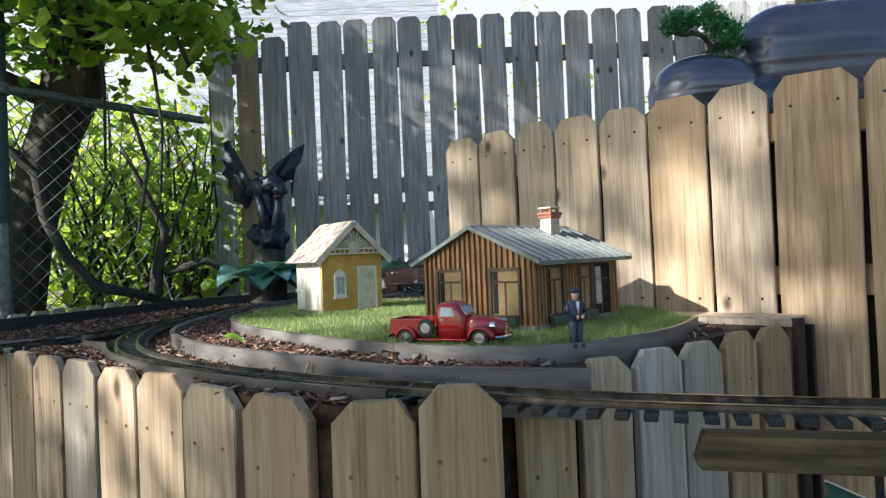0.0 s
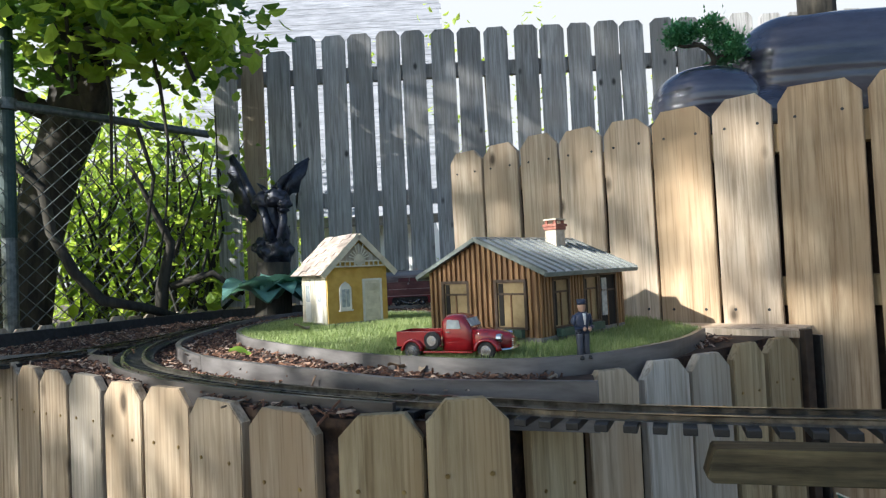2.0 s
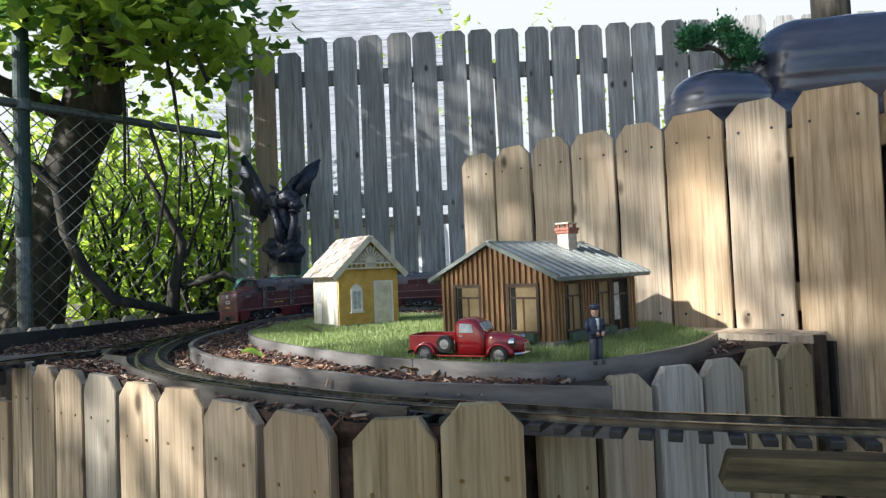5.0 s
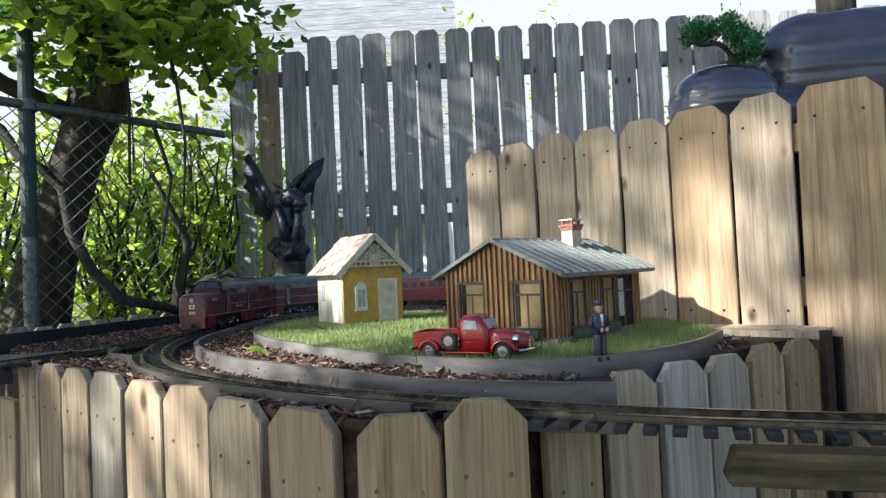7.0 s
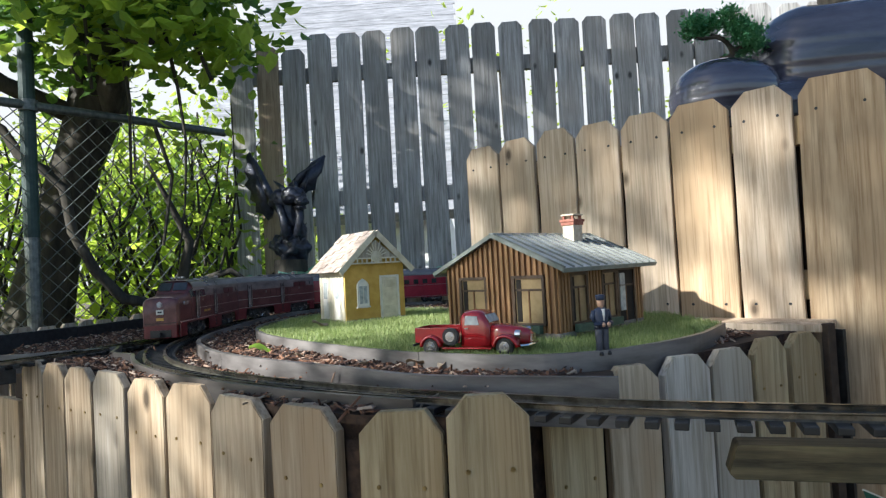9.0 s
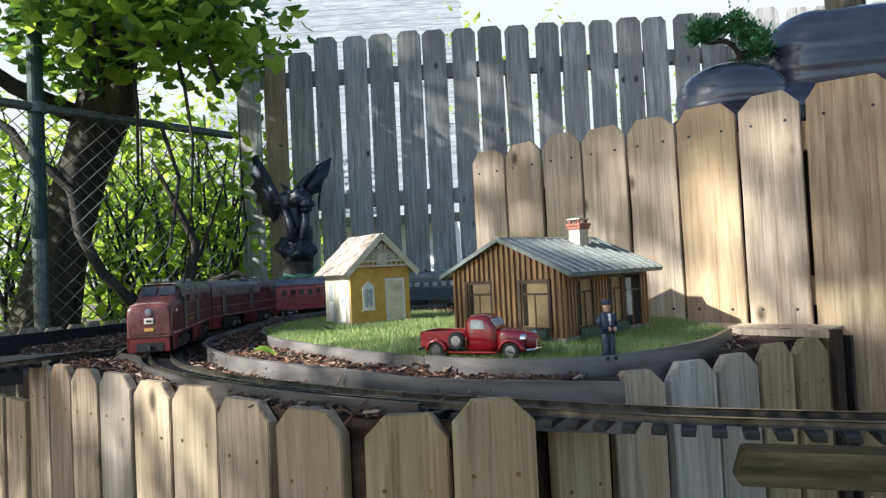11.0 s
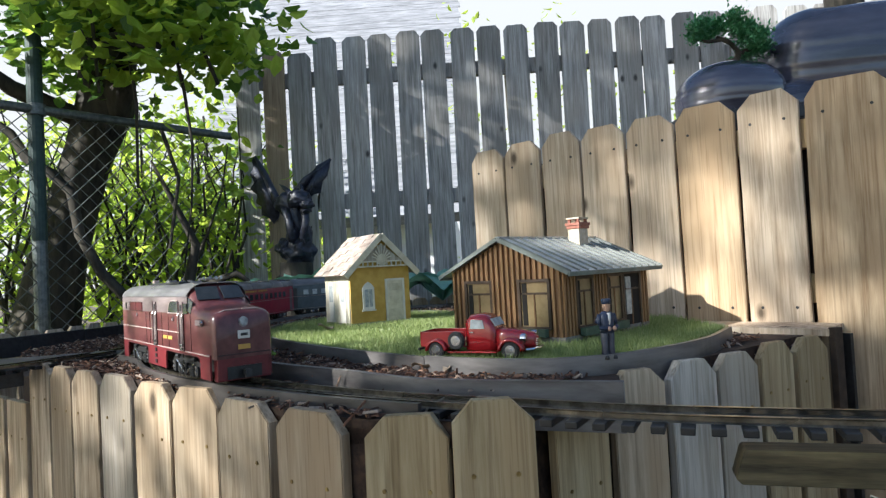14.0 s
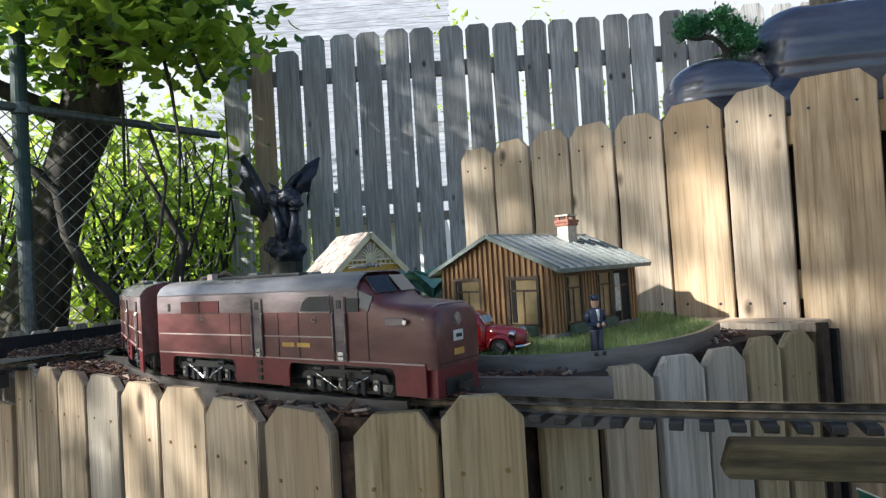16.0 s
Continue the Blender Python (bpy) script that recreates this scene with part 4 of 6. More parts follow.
def yellow_house():
    W, L, H, RISE = 0.196, 0.178, 0.164, 0.093
    h = thing("model_cottage", "small ochre model cottage with cream trim and bleached shingle roof", "model house", pose(-0.372, 1.98, LAWN_Z, 0, 0, 36))
    gable = [(0, 0), (W, 0), (W, H), (W / 2, H + RISE), (0, H)]
    part("wall", prism(gable, 0.005, "y", 0), OCHRE, h)
    part("wall", prism(gable, 0.005, "y", L - 0.005), OCHRE, h)
    part("wall", box(0, 0.005, 0.005, L - 0.005, 0, H), CREAM, h)
    part("wall", box(W - 0.005, W, 0.005, L - 0.005, 0, H), CREAM, h)
    part("base", box(-0.003, W + 0.003, -0.004, L, -0.002, 0.008, 0.001), STONE, h)
    for k in range(9):
        part("siding", box(-0.0022, 0.0, 0.006 + k * 0.0188, 0.006 + k * 0.0188 + 0.017, 0.008, H), CREAM, h)
    for y0 in (0.03, 0.11):
        f = part("side_door", box(-0.004, -0.0022, y0, y0 + 0.036, 0.01, 0.128, 0.0006), WHITE_PAINT, h)
        part("pane", box(-0.0048, -0.004, y0 + 0.006, y0 + 0.03, 0.07, 0.12), PALE_GLASS, f)
    d = part("door", box(0.118, 0.17, -0.003, 0.0, 0.006, 0.126, 0.0008), CREAM, h)
    part("door_frame", joined(box(0.112, 0.118, -0.005, 0, 0.004, 0.132), box(0.17, 0.176, -0.005, 0, 0.004, 0.132), box(0.118, 0.17, -0.005, 0, 0.126, 0.132)), WHITE_PAINT, d)
    for z in (0.02, 0.058, 0.096):
        part("door_panel", box(0.125, 0.163, -0.0036, -0.003, z, z + 0.022), CREAM, d)
    w = part("window", prism([(0.036, 0.045), (0.074, 0.045), (0.074, 0.108), (0.066, 0.119), (0.055, 0.126), (0.044, 0.119), (0.036, 0.108)], 0.005, "y", -0.005, 0.0006), WHITE_PAINT, h)
    part("pane", box(0.043, 0.067, -0.0058, -0.005, 0.053, 0.104), PALE_GLASS, w)
    part("glazing_bar", box(0.054, 0.056, -0.0066, -0.0058, 0.053, 0.104), WHITE_PAINT, w)
    part("sill", box(0.033, 0.077, -0.008, 0, 0.041, 0.045), WHITE_PAINT, w)
    over, ex = 0.022, 0.018
    slope = RISE / (W / 2)
    half = W / 2 + over
    rl = math.hypot(half, half * slope)
    for side in (-1, 1):
        base = Matrix.Translation((W / 2, 0, H + RISE + 0.004)) @ (Matrix.Diagonal((side, 1, 1, 1))) @ Matrix.Rotation(math.atan(slope), 4, "Y")
        r = part("roof", box(0, rl, -ex, L + ex, 0, 0.004), SHINGLE, h, m=base)
        for row in range(9):
            n = 7
            for k in range(n):
                y0 = -ex + (L + 2 * ex) * k / n
                x0 = rl * row / 9
                part("shingle", box(x0, x0 + rl / 9 + 0.004, y0 + 0.0005, y0 + (L + 2 * ex) / n - 0.0005, 0.004, 0.0058 + 0.0006 * ((row * 5 + k * 3) % 4), 0), SHINGLE, r, m=pose(0, 0, 0.0004 * (row % 2)))
        part("bargeboard", box(0, rl + 0.002, -ex - 0.003, -ex, -0.010, 0.007), CREAM, r)
    # fretwork under the gable
    g = part("gable_trim", joined(box(0.012, W - 0.012, -0.004, 0.0, H + 0.004, H + 0.008), box(0.02, W - 0.02, -0.004, 0.0, H + 0.018, H + 0.022)), CREAM, h, m=pose(0, -ex + 0.004, 0))
    for k in range(11):
        x = 0.02 + k * (W - 0.04) / 10
        part("baluster", box(x - 0.002, x + 0.002, -0.0035, -0.0005, H + 0.008, H + 0.018), CREAM, g)
    for k in range(9):
        a = radians(18 + 18 * k)
        part("sun_ray", box(0.016, 0.048 if 2 < k < 6 else 0.034, -0.003, -0.0005, -0.0015, 0.0015), CREAM, g, m=Matrix.Translation((W / 2, 0, H + 0.024)) @ Matrix.Rotation(-a, 4, "Y"))
    part("sun_disc", moved(cylinder(0.017, 0.004, 24, "y"), pose(W / 2, -0.002, H + 0.024)), CREAM, g)
    part("gable_panel", prism([(0.03, H + 0.022), (W - 0.03, H + 0.022), (W / 2, H + RISE - 0.02)], 0.002, "y", 0.001), PINE_GREY, g)
    h.scale = (1.07, 1.07, 1.07)
    return h


# ---- the toy pickup ----
CAR_RED = plain("red_enamel", (0.22, 0.008, 0.011), (0.29, 0.013, 0.015), 0.22, 0, 20, 0.0, 0.6)
TYRE = plain("black_rubber", (0.012, 0.012, 0.012), (0.03, 0.03, 0.03), 0.75, 0, 60, 0.1)
CHROME = plain("chrome", (0.6, 0.6, 0.6), (0.75, 0.75, 0.75), 0.15, 1.0, 20, 0)
BED_WOOD = plain("tan_bed_floor", (0.35, 0.22, 0.1), (0.5, 0.34, 0.18), 0.6, 0, 50, 0.1)


def pickup():
    t = thing("toy_pickup", "red vintage die-cast pickup parked on the turf", "toy truck", pose(0.015, 1.163, LAWN_Z + 0.002, 0, 0, -23))
    w = 0.030

    def ring(x, hw, z0, zs, zt, p=3.0):
        return hull(x, hw, z0, zs, zt, 9, p)
    part("cab", loft([ring(-0.020, 0.027, 0.014, 0.056, 0.066), ring(-0.014, 0.0295, 0.014, 0.058, 0.0715), ring(0.0, 0.030, 0.014, 0.0585, 0.073), ring(0.014, 0.0295, 0.014, 0.0575, 0.0715), ring(0.021, 0.029, 0.014, 0.052, 0.066), ring(0.031, 0.029, 0.014, 0.040, 0.051)]), CAR_RED, t, smooth=True)
    part("hood", loft([ring(0.029, 0.027, 0.016, 0.037, 0.0495), ring(0.05, 0.023, 0.016, 0.036, 0.048), ring(0.072, 0.018, 0.016, 0.033, 0.0445), ring(0.088, 0.012, 0.016, 0.029, 0.040), ring(0.095, 0.007, 0.016, 0.025, 0.034)]), CAR_RED, t, smooth=True)
    part("bed_floor", box(-0.1, -0.022, -0.026, 0.026, 0.026, 0.030), BED_WOOD, t)
    for s in (-1, 1):
        part("bed_side", box(-0.102, -0.022, -0.0015, 0.0015, 0.02, 0.045, 0.0008), CAR_RED, t, m=pose(0, s * 0.028, 0))
        for x, r in ((0.058, 0.0215), (-0.072, 0.0205)):
            rings = []
            for k in range(11):
                a = math.pi * (0.02 + 0.96 * k / 10)
                cx, cz = math.cos(a), math.sin(a)
                rings.append([(x + cx * rr * (1.12 if cx > 0 and x > 0 else 1.0), s * yy, 0.013 + cz * rr) for rr, yy in ((r, 0.022), (r * 1.02, 0.032), (r * 0.95, 0.0385), (r * 0.78, 0.0395), (r * 0.78, 0.022))])
            part("fender", loft(rings), CAR_RED, t, smooth=True)
            wh = part("wheel", joined(cylinder(0.0145, 0.009, 28, "y", 0.002)), TYRE, t, m=pose(x, s * 0.0325, 0.0145), smooth=False)
            part("hub", cylinder(0.0085, 0.002, 20, "y", 0.0006), CHROME, wh, m=pose(0, s * 0.0045, 0))
            part("hub_cap", cylinder(0.0045, 0.003, 16, "y", 0.0008), CHROME, wh, m=pose(0, s * 0.0055, 0))
        part("running_board", box(-0.05, 0.036, -0.005, 0.005, 0.011, 0.0135, 0.0008), CAR_RED, t, m=pose(0, s * 0.034, 0))
        part("door_window", prism([(-0.011, 0.049), (0.014, 0.049), (0.011, 0.063), (-0.009, 0.064)], 0.001, "y", -0.0005), PALE_GLASS, t, m=pose(0, s * 0.0302, 0))
        part("door_handle", box(-0.003, 0.003, -0.001, 0.001, 0.043, 0.0445), CHROME, t, m=pose(-0.008, s * 0.031, 0))
        part("headlight", moved(cylinder(0.0075, 0.009, 18, "x", 0.0012), pose(0.0795, s * 0.029, 0.0335)), CHROME, t)
    part("windshield", box(-0.0006, 0.0006, -0.022, 0.022, -0.0072, 0.0072), PALE_GLASS, t, m=pose(0.0264, 0, 0.0585, 0, -33, 0))
    part("grille", joined(*[box(0.0935, 0.0965, -0.013 + 0.0008 * k, 0.013 - 0.0008 * k, 0.018 + 0.003 * k, 0.0195 + 0.003 * k) for k in range(5)]), CHROME, t)
    part("bumper", tube([(0.084, -0.036, 0.016), (0.094, -0.024, 0.016), (0.097, 0, 0.016), (0.094, 0.024, 0.016), (0.084, 0.036, 0.016)], 0.0022, 8), CHROME, t)
    part("tailgate", box(-0.1045, -0.102, -0.028, 0.028, 0.02, 0.045, 0.0008), CAR_RED, t)
    part("tail_bumper", box(-0.109, -0.106, -0.03, 0.03, 0.014, 0.018, 0.001), BLACK, t)
    sp = part("spare_wheel", cylinder(0.0145, 0.008, 28, "y", 0.002), TYRE, t, m=pose(-0.034, -0.0365, 0.031))
    part("hub", cylinder(0.0082, 0.002, 20, "y", 0.0006), CHROME, sp, m=pose(0, -0.004, 0))
    part("hub_cap", cylinder(0.0045, 0.003, 16, "y", 0.0008), CHROME, sp, m=pose(0, -0.005, 0))
    t.scale = (1.07, 1.07, 1.07)
    return t


def figurine():
    """A painted railway figure, one plain mesh."""
    navy = plain("navy_enamel", (0.02, 0.03, 0.06), (0.04, 0.055, 0.10), 0.5, 0, 60, 0)
    grey = plain("slate_enamel", (0.05, 0.055, 0.075), (0.09, 0.095, 0.12), 0.5, 0, 60, 0)
    tan = plain("tan_enamel", (0.50, 0.30, 0.20), (0.60, 0.38, 0.26), 0.5, 0, 60, 0)
    pieces = []

    def oval(z, rx, ry, x=0.0, y=0.0):
        return [(x + rx * math.cos(a), y + ry * math.sin(a), z) for a in (math.tau * k / 14 for k in range(14))]
    for s in (-1, 1):
        pieces.append((loft([oval(z, r, r * 1.1, s * x, y) for z, r, x, y in ((0.004, .0055, .0065, 0), (0.02, .005, .0062, 0), (0.034, .006, .006, 0), (0.048, .0068, .0055, 0))]), grey))
        pieces.append((loft([oval(z, rx, ry, s * 0.0075, -0.004) for z, rx, ry in ((0, .0045, .0085), (.003, .0045, .008), (.006, .004, .005))]), BLACK))
        pieces.append((tube([(s * 0.0125, 0, 0.072), (s * 0.0175, 0.001, 0.060), (s * 0.0155, -0.006, 0.052), (s * 0.006, -0.013, 0.050)], [.0045, .0042, .004, .0034], 10), navy))
        pieces.append((loft([oval(z, r, r, s * 0.005, -0.0145) for z, r in ((.046, .001), (.048, .003), (.051, .0034), (.054, .001))]), tan))
    pieces.append((loft([oval(z, rx, ry) for z, rx, ry in ((.042, .0128, .0095), (.052, .0115, .0085), (.062, .0135, .0092), (.070, .0145, .009), (.075, .0105, .0075), (.078, .004, .004))]), navy))
    pieces.append((loft([oval(z, rx, ry, 0, -0.0062) for z, rx, ry in ((.056, .002, .003), (.066, .0042, .0035), (.075, .0035, .003))]), WHITE_PAINT))
    pieces.append((loft([oval(z, r, r * 1.12, 0, -0.001) for z, r in ((.076, .0035), (.080, .0052), (.085, .0064), (.089, .0064), (.093, .005))]), tan))
    pieces.append((loft([oval(z, r, r * 1.1, 0, -0.0005) for z, r in ((.089, .0068), (.0925, .0072), (.0955, .0078), (.098, .007))]), navy))
    pieces.append((loft([oval(z, .006, .0035, 0, -0.0085) for z in (.0895, .0905)]), BLACK))
    bm, mats = bmesh.new(), []
    for b, mat in pieces:
        if mat not in mats:
            mats.append(mat)
        me = bpy.data.meshes.new("tmp")
        for f in b.faces:
            f.material_index, f.smooth = mats.index(mat), True
        b.to_mesh(me)
        b.free()
        bm.from_mesh(me)
        bpy.data.meshes.remove(me)
    ob = part("figurine", bm, mats, m=pose(0.216, 1.075, LAWN_Z + 0.001, 0, 0, 22) @ Matrix.Scale(1.0, 4))
    ob["category"], ob["label"] = "figurine", "painted figurine in navy coat and cap on the turf"
    return ob


def gargoyle():
    """A winged statue of dark resin, one plain mesh."""
    skin = plain("dark_blue_grey_resin", (0.006, 0.007, 0.011), (0.035, 0.04, 0.062), 0.42, 0, 45, 0.8)
    bms = []

    def blob(x, y, z, rx, ry, rz, seed, rough=0.22):
        b = bmesh.new()
        bmesh.ops.create_icosphere(b, subdivisions=4, radius=1)
        for v in b.verts:
            k = 1 + rough * noise.noise(v.co * 2.2 + Vector((seed, 0, 0))) + 0.08 * noise.noise(v.co * 6 + Vector((0, seed, 0)))
            v.co = Vector((x + v.co.x * rx * k, y + v.co.y * ry * k, z + v.co.z * rz * k))
        return b
    # crouching body that leans forward, head and muzzle, folded legs on a lumpy base
    bms += [blob(0.0, 0.02, 0.23, .055, .06, .11, 2), blob(-.035, 0.02, 0.32, .075, .06, .065, 3), blob(0.035, -.03, 0.335, .062, .06, .05, 4), blob(0.085, -.06, 0.30, .036, .04, .026, 5),
            blob(0.075, -.05, 0.268, .030, .032, .013, 8), blob(0.02, 0.0, 0.06, .085, .08, .075, 1, 0.4), blob(-.05, 0.0, 0.08, .05, .06, .055, 11, 0.4)]
    for s in (-1, 1):
        bms += [blob(0.03 + s * .035, -.03, 0.14, .032, .05, .06, 6 + s), tube([(s * .05, 0, .31), (.03 + s * .045, -.06, .22), (.03 + s * .03, -.07, .12)], [.028, .02, .022], 10, 0.1, 3)]
        bms.append(tube([(0.02 + s * .03, -.03, .37), (0.0 + s * .045, -.01, .40), (-.02 + s * .055, 0.0, .425)], [.014, .011, .002], 8))
    wings = [([(-.09, .05, .30), (-.135, .07, .40), (-.185, .09, .51), (-.232, .10, .60), (-.248, .10, .58), (-.243, .10, .535), (-.262, .10, .50), (-.240, .10, .455), (-.264, .10, .42), (-.225, .09, .385), (-.232, .09, .34), (-.195, .08, .315), (-.20, .08, .27), (-.16, .07, .255), (-.13, .06, .22), (-.10, .05, .25)], (4, 6, 8, 10, 12, 14), (0, 1, 2, 3)),
             ([(.0, .05, .37), (.055, .07, .45), (.12, .09, .515), (.188, .10, .56), (.178, .10, .515), (.165, .10, .47), (.14, .09, .44), (.125, .09, .375), (.09, .08, .37), (.06, .06, .33)], (5, 7, 9), (0, 1, 2, 3))]
    for edge, ribs, spine in wings:
        b = bmesh.new()
        front = [b.verts.new((x, y - .007, z)) for x, y, z in edge]
        back = [b.verts.new((x, y + .007, z)) for x, y, z in edge]
        b.faces.new(front)
        b.faces.new(back[::-1])
        for i in range(len(edge)):
            j = (i + 1) % len(edge)
            b.faces.new((front[i], back[i], back[j], front[j]))
        bmesh.ops.recalc_face_normals(b, faces=b.faces)
        bms.append(b)
        hub = edge[spine[2]]
        for k in ribs:
            bms.append(tube([hub, tuple((a + c) / 2 for a, c in zip(hub, edge[k])), edge[k]], [.010, .008, .004], 7))
        bms.append(tube([edge[k] for k in spine], [.026, .022, .017, .008], 9, 0.08, 2))
    ob = part("gargoyle_statue", joined(*bms), skin, m=pose(-0.92, 3.42, 0.50), smooth=True)
    ob["category"], ob["label"] = "statue", "dark winged gargoyle statue crouching on a stump"
    stump = part("stump", tube([(0, 0, 0), (0, 0, 0.25), (0.01, 0, 0.5)], [0.11, 0.095, 0.085], 14, 0.08, 3), BARK, m=pose(-0.93, 3.42, 0.0))
    tagged(stump, "dark wooden stump under the statue", "stump")
    return ob


BARK = plain("rough_bark", (0.012, 0.011, 0.008), (0.062, 0.053, 0.038), 0.95, 0, 26, 1.0, stretch=(1, 1, 0.22))
station(); yellow_house(); pickup(); figurine(); gargoyle()


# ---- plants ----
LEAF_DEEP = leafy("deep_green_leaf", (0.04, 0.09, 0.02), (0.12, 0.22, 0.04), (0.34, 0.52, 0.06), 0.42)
# leaf greens that also carry shade, backlight and sun in their colours
LEAF_SHADE = leafy("shaded_dark_green_leaf", (0.025, 0.07, 0.018), (0.08, 0.17, 0.03), (0.26, 0.46, 0.05), 0.28)
LEAF_BRIGHT = leafy("backlit_fresh_green_leaf", (0.08, 0.15, 0.025), (0.20, 0.30, 0.05), (0.58, 0.74, 0.09), 0.56)
LEAF_SUNNY = leafy("sunlit_yellow_green_leaf", (0.20, 0.30, 0.04), (0.42, 0.52, 0.09), (0.62, 0.78, 0.10), 0.45)
LEAF_HOSTA = leafy("blue_green_hosta_leaf", (0.16, 0.36, 0.30), (0.28, 0.50, 0.42), (0.25, 0.5, 0.33), 0.3, 0.25)
LEAF_BONSAI = leafy("bonsai_needle", (0.05, 0.20, 0.09), (0.16, 0.42, 0.19), (0.1, 0.3, 0.08), 0.3)


def leaf_mesh(name, spots, size, material, seed, droop=0.4, slim=0.55):
    """Folded, pointed leaves at the given spots, each turned its own way."""
    rng = np.random.default_rng(seed)
    n = len(spots)
    c = np.asarray(spots, float)
    az, tilt, s = rng.uniform(0, math.tau, n), rng.normal(-droop, 0.55, n), size * rng.uniform(0.55, 1.25, n)
    a = np.c_[np.cos(az) * np.cos(tilt), np.sin(az) * np.cos(tilt), np.sin(tilt)]
    side = np.c_[-np.sin(az), np.cos(az), np.zeros(n)]
    roll = rng.normal(0, 0.5, n)[:, None]
    up = np.cross(side, a)
    side, up = side * np.cos(roll) + up * np.sin(roll), up * np.cos(roll) - side * np.sin(roll)
    s = s[:, None]
    mid = [c, c + a * s * 0.4 + up * s * 0.05, c + a * s + up * s * -0.12]
    lefts = [c + a * s * 0.28 + side * s * slim * 0.5 + up * s * 0.10, c + a * s * 0.66 + side * s * slim * 0.38 + up * s * 0.04]
    rights = [c + a * s * 0.28 - side * s * slim * 0.5 + up * s * 0.10, c + a * s * 0.66 - side * s * slim * 0.38 + up * s * 0.04]
    v = np.stack([mid[0], mid[1], mid[2], *lefts, *rights], 1).reshape(-1, 3)
    base = (np.arange(n) * 7)[:, None]
    quads = np.concatenate([base + np.array([[0, 1, 4, 3]]), base + np.array([[0, 5, 6, 1]])])
    tris = np.concatenate([base + np.array([[1, 2, 4]]), base + np.array([[1, 6, 2]])])
    me = bpy.data.meshes.new(name)
    me.from_pydata(v.tolist(), [], quads.tolist() + tris.tolist())
    me.materials.append(material)
    me.update()
    return me


def clump_spots(rng, clumps, per, spread):
    out = []
    for cx, cy, cz in clumps:
        k = rng.integers(int(per * 0.6), int(per * 1.4))
        d = rng.normal(0, spread, (k, 3))
        d[:, 2] = d[:, 2] * 0.7 - np.abs(d[:, 0]) * 0.1
        out.append(np.array([cx, cy, cz]) + d)
    return np.concatenate(out)


